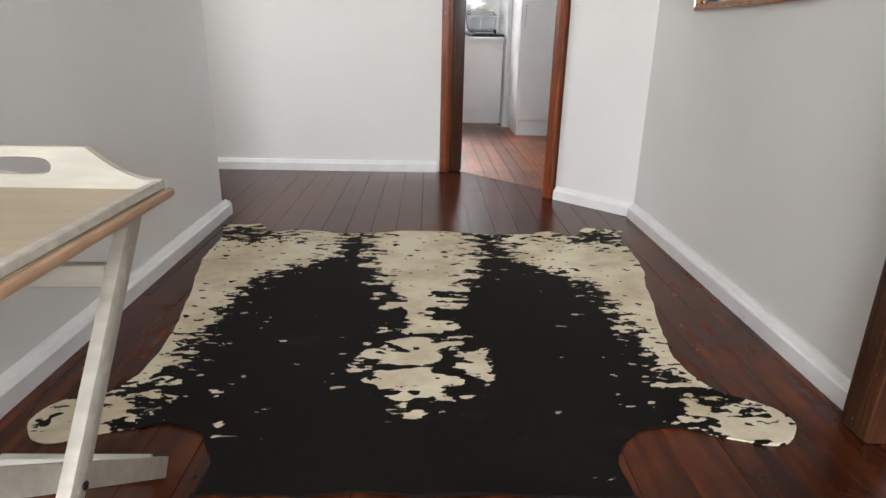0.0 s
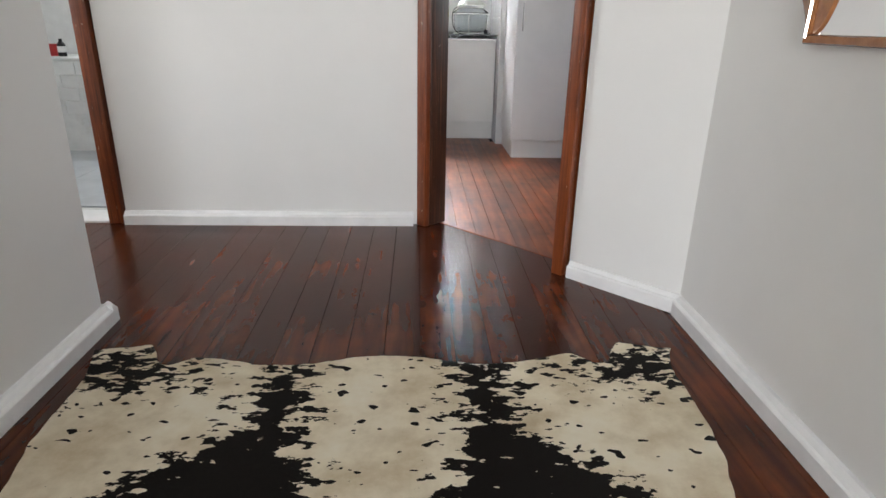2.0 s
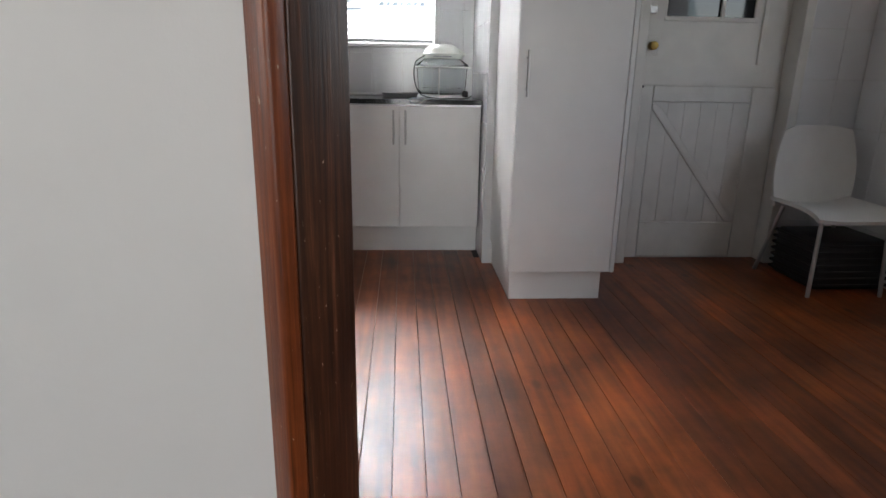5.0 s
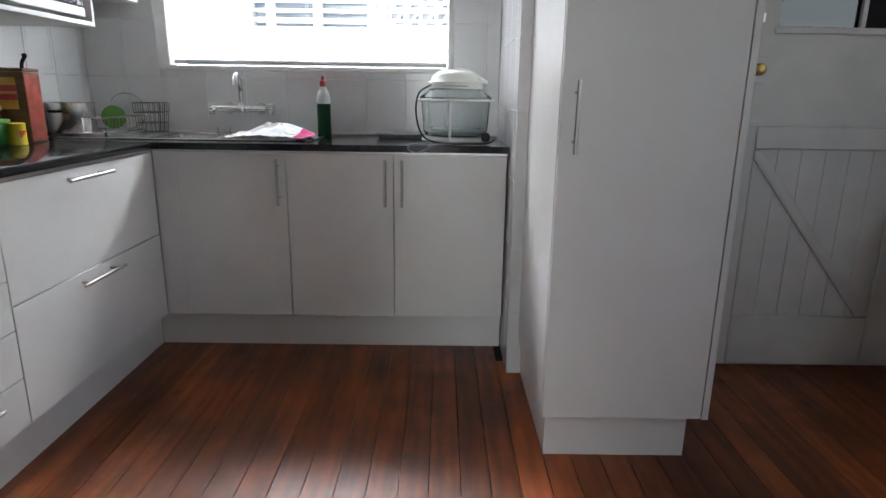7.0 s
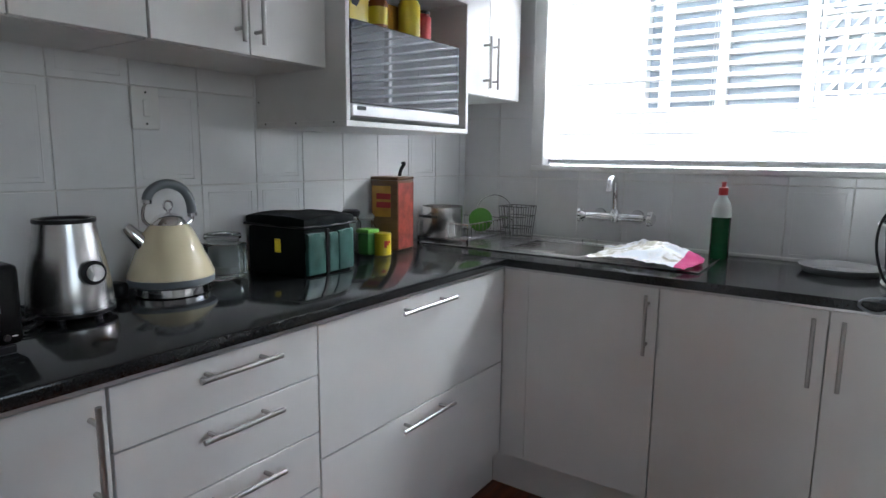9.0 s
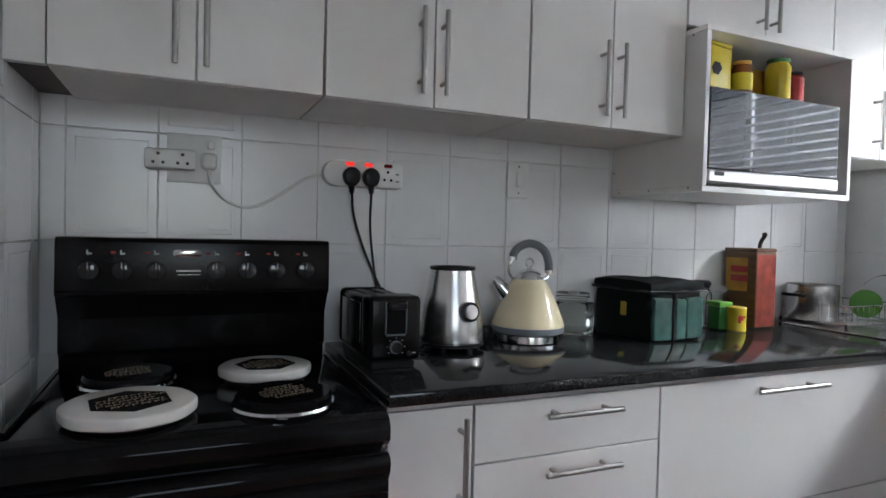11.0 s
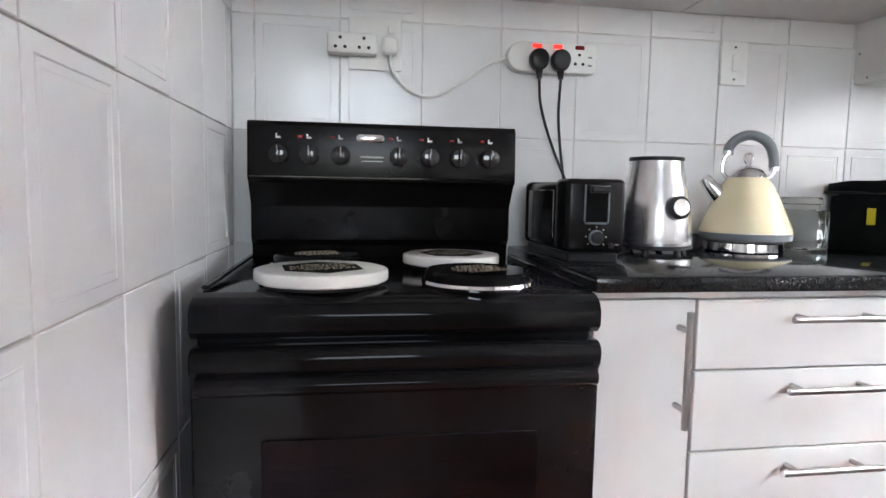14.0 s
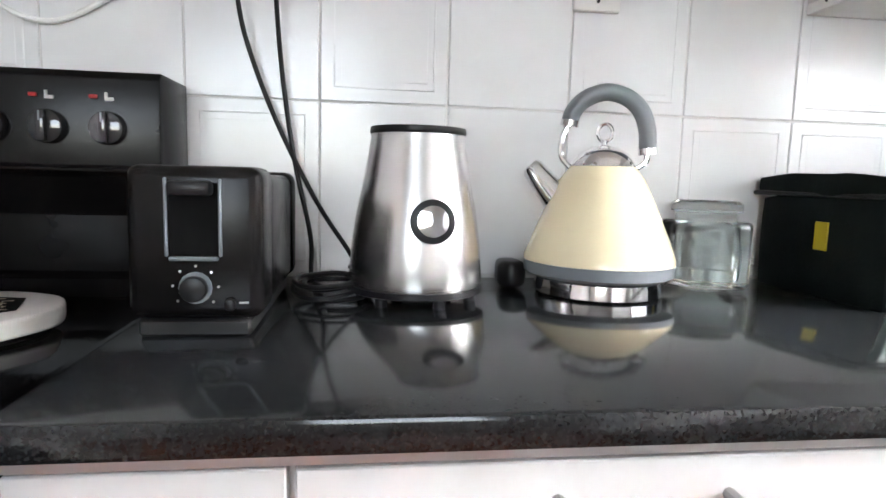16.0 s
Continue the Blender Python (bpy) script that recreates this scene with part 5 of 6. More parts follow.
bm_lathe([(0.019, 0.0135), (0.0185, 0.022), (0.004, 0.0235)], 0, 0, 28, bm=face)
M = look((bx + 0.079, by + 0.012, CT + 0.108), (bx - 1, by + 0.06, CT + 0.0))
for b_ in (dial, face):
    bmesh.ops.transform(b_, matrix=M, verts=b_.verts)
dk = part("dial", dial, BLACKM, bl)
part("dial_face", face, CHROME, dk)

kx, ky = -0.92, 6.212
ket = thing("kettle", (kx, ky, CT), "cream pyramid kettle with grey arched handle on chrome base", "kettle")
part("power_base", bm_lathe([(0.088, 0), (0.092, 0.003), (0.09, 0.022), (0.084, 0.026)], kx, ky, 40, CT), CHROME, ket)
part("grey_band", bm_lathe([(0.098, 0.0265), (0.107, 0.031), (0.1085, 0.047)], kx, ky, 44, CT), GREYP, ket)
kb = part("kettle_body", bm_lathe([(0.1085, 0.0475), (0.108, 0.055), (0.096, 0.085), (0.077, 0.13), (0.060, 0.165), (0.048, 0.181), (0.046, 0.183)], kx, ky, 44, CT), CREAM, ket, "cream enamelled body")
lid = part("lid", bm_lathe([(0.045, 0.1835), (0.043, 0.19), (0.034, 0.202), (0.018, 0.211), (0.005, 0.213)], kx, ky, 32, CT), CHROME, ket)
part("lid_post", bm_lathe([(0.005, 0.2132), (0.0035, 0.221)], kx, ky, 12, CT), CHROME, lid)
HD = Vector((0.30, 0.954, 0)).normalized()   # the way from spout to handle foot
part("lid_ring", bm_tube([Vector((kx, ky, CT + 0.231)) + HD * 0.0105 * math.cos(a) + Vector((0, 0, 0.0125 * math.sin(a))) for a in [2 * math.pi * k / 20 for k in range(20)]], 0.0028, 8, True), CHROME, lid)


def kp(s, z):
    return Vector((kx, ky, CT + z)) + HD * s


arch = [kp(-0.050, 0.243), kp(-0.046, 0.260), kp(-0.030, 0.278), kp(-0.002, 0.288), kp(0.027, 0.281), kp(0.048, 0.262), kp(0.058, 0.234), kp(0.060, 0.203)]
part("handle", bm_tube(spline(arch, 6), 0.0125, 14), GREYP, ket, "grey arched grip")
part("handle_wire", bm_tube(spline([kp(-0.050, 0.245), kp(-0.060, 0.222), kp(-0.060, 0.197), kp(-0.044, 0.178)], 6), 0.0042, 8), CHROME, ket)
part("handle_wire", bm_tube(spline([kp(0.060, 0.204), kp(0.058, 0.19), kp(0.044, 0.18)], 6), 0.0042, 8), CHROME, ket)
part("handle_cuff", bm_tube([kp(-0.0495, 0.248), kp(-0.0508, 0.239)], 0.0135, 14), CHROME, ket)
part("handle_cuff", bm_tube([kp(0.0595, 0.21), kp(0.0605, 0.201)], 0.0135, 14), CHROME, ket)
part("spout", bm_tube([kp(-0.062, 0.135), kp(-0.085, 0.16), kp(-0.10, 0.178), kp(-0.104, 0.182)], [0.024, 0.019, 0.0165, 0.013], 18), CHROME, kb)
solo("kettle_plug", bm_extrude([(-1.0, 6.075), (-0.95, 6.07), (-0.935, 6.09), (-0.95, 6.115), (-1.0, 6.11)], "z", CT + 0.0005, CT + 0.04, 0.01, 3), BLACKM, "black plug lying beside the kettle base", "plug")
loops = []
for k in range(90):
    a = k * 2 * math.pi / 26
    loops.append((-0.90 + (0.075 + 0.012 * math.sin(a * 0.31)) * math.cos(a) + 0.01 * math.sin(k * 0.11), 5.83 + (0.05 + 0.012 * math.cos(a * 0.27)) * math.sin(a) * 0.9 - 0.004, CT + 0.0046 + 0.006 * (k / 26) + 0.001 * math.sin(a * 3)))
solo("coiled_cable", bm_tube(loops, 0.0034, 8), BLACKM, "black appliance cable coiled on the worktop", "cable")

jx, jy = -0.975, 6.41
jar = thing("glass_jar", (jx, jy, CT), "empty clear glass storage jar with cut corners", "jar")


def cut_square(r, c):
    return [(r, -r + c), (r, r - c), (r - c, r), (-r + c, r), (-r, r - c), (-r, -r + c), (-r + c, -r), (r - c, -r)]


jb = bm_extrude([(jx + a, jy + b) for a, b in cut_square(0.058, 0.02)], "z", CT + 0.0005, CT + 0.105, 0.006, 2)
bm_extrude([(jx + a, jy + b) for a, b in cut_square(0.054, 0.019)][::-1], "z", CT + 0.008, CT + 0.1012, 0.005, 2, bm=jb)
turn(jb, 12, jx, jy)
me = to_mesh("jar_body", jb, GLASS, (jx, jy, CT))
o = new("jar_body", me)
o.parent = jar
part("lid", bm_lathe([(0.046, 0.1055), (0.046, 0.118), (0.053, 0.12), (0.053, 0.132), (0.046, 0.137), (0.01, 0.138)], jx, jy, 28, CT), GLASS, jar)

BAGD = surface("black_cooler_fabric", (0.005, 0.008, 0.008), 0.7, vary=0.3, scale=20, grain=200, relief=0.3)
BAGD.node_tree.nodes["Principled BSDF"].inputs["Specular IOR Level"].default_value = 0.12
BAGG = surface("dark_green_mesh_fabric", (0.016, 0.075, 0.06), 0.45, vary=0.5, scale=12, grain=150, relief=0.4)
gx, gy, BT = -0.908, 6.655, 4
bag = thing("cooler_bag", (gx, gy, CT), "black and dark green cooler bag with zipped lid", "bag")


def soft_box(x0, x1, y0, y1, z0, z1, bulge, sag, seed):
    """A stuffed fabric box: bulging sides, a sagging top and small creases."""
    bm = bm_box(x0, x1, y0, y1, z0, z1)
    bmesh.ops.subdivide_edges(bm, edges=list(bm.edges), cuts=9, use_grid_fill=True)
    cx, cy = (x0 + x1) / 2, (y0 + y1) / 2
    for v in bm.verts:
        u, w, h = (v.co.x - cx) / (x1 - x0) * 2, (v.co.y - cy) / (y1 - y0) * 2, (v.co.z - z0) / (z1 - z0)
        k = 1 + bulge * math.sin(math.pi * h) * (1 - 0.6 * u * u * w * w) - 0.04 * (u * w) ** 4
        c = 0.004 * noise.noise((v.co.x * 22, v.co.y * 22, v.co.z * 26 + seed))
        v.co.x, v.co.y = cx + (v.co.x - cx) * k + c, cy + (v.co.y - cy) * k - c
        if h > 0.01:
            v.co.z += h * (c - sag * (1 - u * u) * (1 - w * w) - 0.008 * (u * w) ** 2)
    return bm


part("bag_body", turn(soft_box(gx - 0.124, gx + 0.120, gy - 0.112, gy + 0.110, CT + 0.0005, CT + 0.152, 0.03, 0.0, 1), BT, gx, gy), BAGD, bag, angle=60)
part("lid", turn(soft_box(gx - 0.128, gx + 0.128, gy - 0.120, gy + 0.118, CT + 0.150, CT + 0.183, 0.02, 0.006, 4), BT, gx, gy), BAGD, bag, angle=60)
part("zip", turn(bm_tube([(gx + a * 0.1275, gy + b * 0.119, CT + 0.1515) for a, b in ((1, 1), (-1, 1), (-1, -1), (1, -1))], 0.004, 6, True), BT, gx, gy), BLACKM, bag)
for a, b, h in ((-0.104, -0.03, 0.132), (-0.012, 0.03, 0.128), (0.034, 0.104, 0.132)):
    part("pocket", turn(soft_box(gx + 0.114, gx + 0.131, gy + a, gy + b, CT + 0.006, CT + h, 0.05, 0.0, b), BT, gx, gy), BAGG, bag, "dark green shiny mesh pocket", 60)
part("strap", turn(bm_box(gx + 0.1285, gx + 0.134, gy - 0.029, gy - 0.013, CT + 0.002, CT + 0.142, 0.002), BT, gx, gy), BLACKM, bag)
part("badge", turn(bm_box(gx + 0.004, gx + 0.028, gy - 0.1205, gy - 0.1170, CT + 0.070, CT + 0.112, 0.001), BT, gx, gy), YEL, bag, "small yellow badge")

sx, sy = -0.995, 6.925
sb = thing("sauce_bottle", (sx, sy, CT), "dark sauce bottle with white cap and label", "bottle")
part("bottle_body", bm_lathe([(0.026, 0), (0.028, 0.006), (0.028, 0.075), (0.017, 0.1), (0.013, 0.12)], sx, sy, 20, CT + 0.0005), BRN, sb)
part("cap", bm_lathe([(0.015, 0.1202), (0.015, 0.15), (0.008, 0.158)], sx, sy, 16, CT + 0.0005), GRN, sb)
part("label", bm_lathe([(0.0285, 0.02), (0.0285, 0.07)], sx, sy, 20, CT + 0.0005, cap=False), WHITEP, sb)
for x, y, h in ((-1.005, 6.99, 0.165), (-0.965, 7.025, 0.15)):
    gj = thing("preserve_jar", (x, y, CT), "clear glass preserve jar with clip lid", "jar", "glass jars behind the bag")
    part("jar_body", bm_lathe([(0.034, 0), (0.037, 0.008), (0.037, h * 0.7), (0.03, h * 0.8), (0.03, h * 0.84), (0.0285, h * 0.84), (0.0285, h * 0.79), (0.0345, h * 0.69), (0.0345, 0.01)], x, y, 24, CT + 0.0005), GLASS, gj)
    part("lid", bm_lathe([(0.032, h * 0.845), (0.034, h * 0.86), (0.034, h * 0.96), (0.026, h)], x, y, 24, CT + 0.0005), BLACKM if h > 0.16 else GLASS, gj)
LIME = surface("lime_green_plastic", (0.08, 0.26, 0.03), 0.35)
gt = thing("green_tub", (-0.925, 6.995, CT), "green plastic tub with lime lid", "tub")
part("tub_body", bm_box(-0.955, -0.90, 6.968, 7.024, CT + 0.0005, CT + 0.082, 0.008, 2), surface("green_plastic", (0.03, 0.17, 0.03), 0.4), gt)
part("lid", bm_box(-0.958, -0.897, 6.965, 7.027, CT + 0.0825, CT + 0.098, 0.004, 2), LIME, gt)
yc = thing("yellow_can", (-0.885, 7.03, CT), "small yellow tin can with red print", "can")
part("can_body", bm_lathe([(0.032, 0), (0.033, 0.003), (0.032, 0.006), (0.032, 0.076), (0.033, 0.079), (0.031, 0.082)], -0.885, 7.03, 28, CT + 0.0005), YEL, yc)
for k in range(3):
    a = radians(-30 + k * 16)
    part("print", turn(bm_box(-0.8529, -0.8524, 7.025, 7.035, CT + 0.03 + 0.008 * k, CT + 0.055), math.degrees(a), -0.885, 7.03), REDP, yc)

rx, ry = -0.965, 7.185
WOODTIN = surface("brown_wood_print_tin", (0.14, 0.075, 0.035), 0.3, vary=0.3, scale=18, stretch=(1, 1, 4))
REDTIN = surface("rusty_red_photo_print", (0.27, 0.05, 0.035), 0.3, vary=0.6, scale=22)
tin = thing("rusk_tin", (rx, ry, CT), "tall brown and red rusk tin with printed sides", "tin")
part("tin_body", turn(bm_box(rx - 0.062, rx + 0.062, ry - 0.062, ry + 0.062, CT + 0.0005, CT + 0.272, 0.004, 2), 8, rx, ry), WOODTIN, tin)
part("photo_panel", turn(bm_box(rx + 0.0622, rx + 0.0628, ry - 0.058, ry + 0.058, CT + 0.005, CT + 0.262), 8, rx, ry), REDTIN, tin, "red printed side")
part("label_panel", turn(bm_box(rx - 0.054, rx + 0.03, ry - 0.0628, ry - 0.0622, CT + 0.13, CT + 0.25), 8, rx, ry), OCH, tin)
for k in range(2):
    part("lettering", turn(bm_box(rx - 0.035, rx + 0.03, ry - 0.0633, ry - 0.0629, CT + 0.165 + 0.033 * k, CT + 0.188 + 0.033 * k), 8, rx, ry), REDP, tin)
part("lid", turn(bm_box(rx - 0.063, rx + 0.063, ry - 0.063, ry + 0.063, CT + 0.2725, CT + 0.286, 0.003), 8, rx, ry), WOODTIN, tin)
solo("scissors_handle", bm_tube(spline([(rx + 0.02, ry + 0.02, CT + 0.2865), (rx + 0.022, ry + 0.025, CT + 0.31), (rx + 0.035, ry + 0.03, CT + 0.335), (rx + 0.02, ry + 0.04, CT + 0.337)], 6), 0.007, 10), BLACKM, "black handled kitchen tool standing on the tin", "utensil")

# sink, tap and dish things
sink = thing("kitchen_sink", (-0.3, 7.6, CT), "stainless steel sink set into the worktop", "sink")
w = bmesh.new()
lip = 0.022
for a, b, c, d in ((SX0 - 0.36, SX0 + 0.004, SY0 - 0.06, SY1 + 0.05), (SX1 - 0.004, 0.16, SY0 - 0.06, SY1 + 0.05), (SX0 + 0.004, SX1 - 0.004, SY0 - 0.06, SY0 + 0.004), (SX0 + 0.004, SX1 - 0.004, SY1 - 0.004, SY1 + 0.05)):
    bm_box(a, b, c, d, CT + 0.0006, CT + 0.0032, bm=w)
part("rim", w, STEEL, sink)
bowl = bmesh.new()
bmesh.ops.create_cube(bowl, size=1)
bmesh.ops.scale(bowl, vec=(SX1 - SX0 - 0.002, SY1 - SY0 - 0.002, 0.16), verts=bowl.verts)
bmesh.ops.translate(bowl, vec=((SX0 + SX1) / 2, (SY0 + SY1) / 2, CT - 0.08), verts=bowl.verts)
bmesh.ops.delete(bowl, geom=[f for f in bowl.faces if f.normal.z > 0.5], context="FACES")
bmesh.ops.bevel(bowl, geom=[e for e in bowl.edges if len(e.link_faces) == 2], offset=0.05, segments=5, profile=0.5, affect="EDGES")
bmesh.ops.solidify(bowl, geom=list(bowl.faces), thickness=0.001)
part("bowl", bowl, STEEL, sink)
part("bead", bm_tube([(SX0 - 0.36, SY0 - 0.06, CT + 0.003), (0.16, SY0 - 0.06, CT + 0.003), (0.16, SY1 + 0.05, CT + 0.003), (SX0 - 0.36, SY1 + 0.05, CT + 0.003)], 0.0035, 6, True), STEEL, sink)
tap = thing("wall_tap", (-0.27, KY, 1.05), "chrome wall mixer tap with swan-neck spout", "tap")
part("mixer_bar", bm_tube([(-0.39, KY - 0.05, 1.056), (-0.15, KY - 0.05, 1.056)], [0.017, 0.017], 16), CHROME, tap)
part("mixer_hub", bm_lathe([(0.02, -0.02), (0.023, -0.012), (0.023, 0.02), (0.014, 0.032)], -0.27, KY - 0.05, 20, 1.056), CHROME, tap)
for x in (-0.35, -0.19):
    part("wall_flange", bm_tube([(x, KY - 0.0005, 1.056), (x, KY - 0.012, 1.056), (x, KY - 0.05, 1.056)], [0.03, 0.022, 0.013], 18), CHROME, tap)
for x, s in ((-0.395, -1), (-0.145, 1)):
    h = part("tap_head", bm_tube([(x, KY - 0.05, 1.056), (x + s * 0.02, KY - 0.055, 1.056), (x + s * 0.036, KY - 0.06, 1.056)], [0.014, 0.026, 0.02], 14), CHROME, tap)
    for k in range(4):
        a = math.pi / 4 + k * math.pi / 2
        part("spoke", bm_tube([(x + s * 0.02, KY - 0.055, 1.056), (x + s * 0.022, KY - 0.055 + 0.033 * math.cos(a), 1.056 + 0.033 * math.sin(a))], 0.007, 8), CHROME, h)
part("spout", bm_tube(spline([(-0.27, KY - 0.05, 1.08), (-0.27, KY - 0.055, 1.15), (-0.268, KY - 0.075, 1.205), (-0.265, KY - 0.115, 1.218), (-0.262, KY - 0.15, 1.20), (-0.26, KY - 0.16, 1.165)], 6), 0.0125, 12), CHROME, tap)
solo("drinking_glass", bm_lathe([(0.024, 0), (0.03, 0.085), (0.0285, 0.085), (0.0225, 0.006)], -0.30, 7.60, 20, CT + 0.0), GLASS, "small clear glass turned up beside the sink", "glass").location.z = CT - 0.04



def cloth_mat():
    m, t, b = nodes("checked_cotton_cloth")
    wv = add(t, "ShaderNodeTexChecker", Scale=30.0)
    t.links.new(coords(t, (1, 1.4, 0.01)), wv.inputs["Vector"])
    col = ramp(t, noise_tex(t, coords(t), 16, 3), [(0.42, (0.42, 0.40, 0.33)), (0.5, (0.8, 0.8, 0.8)), (0.6, (0.72, 0.76, 0.8))])
    sep = t.nodes.new("ShaderNodeSeparateXYZ")
    t.links.new(coords(t), sep.inputs[0])
    edge = ramp(t, calc(t, "ADD", calc(t, "MULTIPLY", calc(t, "SUBTRACT", sep.outputs["X"], 0.09), 14.0), 0.5), [(0.42, (0, 0, 0)), (0.46, (1, 1, 1))])
    t.links.new(mix(t, edge, col, (0.4, 0.01, 0.12)), b.inputs["Base Color"])
    b.inputs["Roughness"].default_value = 0.9
    bump(t, b, noise_tex(t, coords(t), 400, 2), 0.3, 0.001)
    return m


def cloth_point(u, v):
    x, y = -0.25 + 0.37 * u + 0.03 * math.sin(v * 4), 7.37 + 0.33 * v + 0.03 * math.sin(u * 5)
    lump = math.exp(-((u - 0.55) / 0.38) ** 2 - ((v - 0.5) / 0.42) ** 2)
    return (x, y, CT + 0.010 + 0.075 * lump * (0.75 + 0.5 * noise.noise((u * 4, v * 4, 2))) + 0.012 * abs(noise.noise((u * 9, v * 9, 7))))


solo("dish_cloth", sheet(cloth_point, 30, 26, 0.002), cloth_mat(), "rumpled white checked dish cloth with magenta border", "cloth", angle=80)

qx, qy = 0.15, 7.73
GLIQ = surface("green_dish_liquid", (0.004, 0.07, 0.022), 0.12, vary=0.1, relief=0.0)
ds = thing("dish_soap_bottle", (qx, qy, CT), "half-full bottle of green dish liquid with red cap", "bottle")
part("liquid", bm_lathe([(0.030, 0.0), (0.034, 0.006), (0.033, 0.09), (0.034, 0.155)], qx, qy, 24, CT + 0.0006), GLIQ, ds)
part("bottle_top", bm_lathe([(0.034, 0.1555), (0.033, 0.185), (0.026, 0.21), (0.015, 0.226), (0.0145, 0.235)], qx, qy, 24, CT + 0.0006), surface("clear_plastic_shell", (0.6, 0.66, 0.63), 0.2), ds, "clear empty upper part")
part("cap", bm_lathe([(0.0165, 0.2355), (0.0165, 0.262), (0.008, 0.266), (0.008, 0.284)], qx, qy, 20, CT + 0.0006), REDP, ds)

# dish rack
rack = thing("dish_rack", (-0.9, 7.6, CT), "steel wire dish rack beside the sink", "dish rack")
RX0, RX1, RY0, RY1 = -1.02, -0.765, 7.43, 7.80
for z in (CT + 0.018, CT + 0.085):
    part("rim_wire", bm_tube([(RX0, RY0, z), (RX1, RY0, z), (RX1, RY1, z), (RX0, RY1, z)], 0.0035, 6, True), CHROME, rack)
for k in range(13):
    y = RY0 + (RY1 - RY0) * k / 12
    part("wire", bm_tube([(RX1, y, CT + 0.085), (RX1, y, CT + 0.018), (RX0, y, CT + 0.018), (RX0, y, CT + 0.085)], 0.0018, 5), CHROME, rack)
for k in range(9):
    x = RX0 + (RX1 - RX0) * k / 8
    part("wire", bm_tube([(x, RY0, CT + 0.085), (x, RY0, CT + 0.018)], 0.0018, 5), CHROME, rack)
for x in (RX0, RX1):
    for y in (RY0, RY1):
        part("foot", bm_lathe([(0.005, 0), (0.005, 0.018)], x, y, 8, CT + 0.0035), BLACKM, rack)
px, py = -0.935, 7.49
pot = thing("cooking_pot", (px, py, CT + 0.0205), "polished steel cooking pot with side handle", "pot")
part("pot_body", bm_lathe([(0.083, 0), (0.088, 0.006), (0.088, 0.128), (0.091, 0.131), (0.086, 0.131), (0.0845, 0.01)], px, py, 36, CT + 0.0205), STEEL, pot)
part("pot_handle", bm_tube([(px + 0.03, py - 0.088, CT + 0.11), (px + 0.03, py - 0.125, CT + 0.115), (px - 0.03, py - 0.125, CT + 0.115), (px - 0.03, py - 0.088, CT + 0.11)], 0.006, 8), BLACKM, pot)
plate = thing("green_strainer", (-0.86, 7.69, CT + 0.021), "lime green plastic dish standing in the rack", "dish")
part("dish", turn(bm_extrude([(-0.86 + 0.055 * math.cos(a), CT + 0.08 + 0.055 * math.sin(a)) for a in [2 * math.pi * k / 24 for k in range(24)]], "y", 7.685, 7.697, 0.004), 40, -0.86, 7.69), LIME, plate)
lx = thing("pot_lid", (-0.82, 7.745, CT + 0.021), "clear pot lid leaning in the rack", "lid")
part("lid_rim", turn(bm_tube([(-0.82 + 0.085 * math.cos(a), 7.745, CT + 0.108 + 0.085 * math.sin(a)) for a in [2 * math.pi * k / 28 for k in range(28)]], 0.003, 6, True), 40, -0.82, 7.745), CHROME, lx)
WIRE = surface("dull_dark_wire", (0.16, 0.16, 0.16), 0.4, 0.8)
cb = thing("cutlery_basket", (-0.70, 7.745, CT + 0.003), "tall steel wire cutlery basket by the sink", "cutlery holder")
for z in (0.004, 0.05, 0.10, 0.145):
    s = 0.05 + 0.012 * z / 0.145
    part("hoop", bm_tube([(-0.70 + a * s, 7.745 + b * s, CT + 0.0035 + z) for a, b in ((1, 1), (-1, 1), (-1, -1), (1, -1))], 0.002, 6, True), WIRE, cb)
for k in range(20):
    side, f = divmod(k, 5)
    c = (f / 5) * 2 - 1
    a, b = ((1, c), (-c, 1), (-1, -c), (c, -1))[side]
    part("wire", bm_tube([(-0.70 + a * 0.05, 7.745 + b * 0.05, CT + 0.0075), (-0.70 + a * 0.062, 7.745 + b * 0.062, CT + 0.1485)], 0.0018, 5), WIRE, cb)

# halogen oven
ox, oy = 0.79, 7.535
OVG = glass_mat("tempered_oven_glass", (0.97, 0.995, 1.0), ior=1.07)
hov = thing("halogen_oven", (ox, oy, CT), "glass-bowled halogen oven with cream lid and black cable", "countertop oven")
part("base_stand", bm_lathe([(0.15, 0), (0.155, 0.006), (0.15, 0.02), (0.12, 0.022)], ox, oy, 40, CT + 0.0005), WHITEP, hov)
part("glass_bowl", bm_lathe([(0.11, 0.0225), (0.135, 0.026), (0.148, 0.05), (0.157, 0.175), (0.167, 0.183), (0.167, 0.189), (0.1535, 0.187), (0.1445, 0.05), (0.13, 0.031), (0.10, 0.0265)], ox, oy, 48, CT), OVG, hov)
for k in range(3):
    a = radians(-100 + k * 120)
    c, s = math.cos(a), math.sin(a)
    part("stand_post", bm_tube([(ox + 0.158 * c, oy + 0.158 * s, CT + 0.012), (ox + 0.163 * c, oy + 0.163 * s, CT + 0.178)], 0.0055, 8), WHITEP, hov)
part("stand_ring", bm_tube([(ox + 0.172 * math.cos(a), oy + 0.172 * math.sin(a), CT + 0.182) for a in [2 * math.pi * k / 40 for k in range(40)]], 0.005, 8, True), WHITEP, hov)
part("glass_lid", bm_lathe([(0.166, 0.19), (0.16, 0.2), (0.13, 0.222), (0.112, 0.23), (0.11, 0.226), (0.155, 0.196)], ox, oy, 48, CT), OVG, hov)
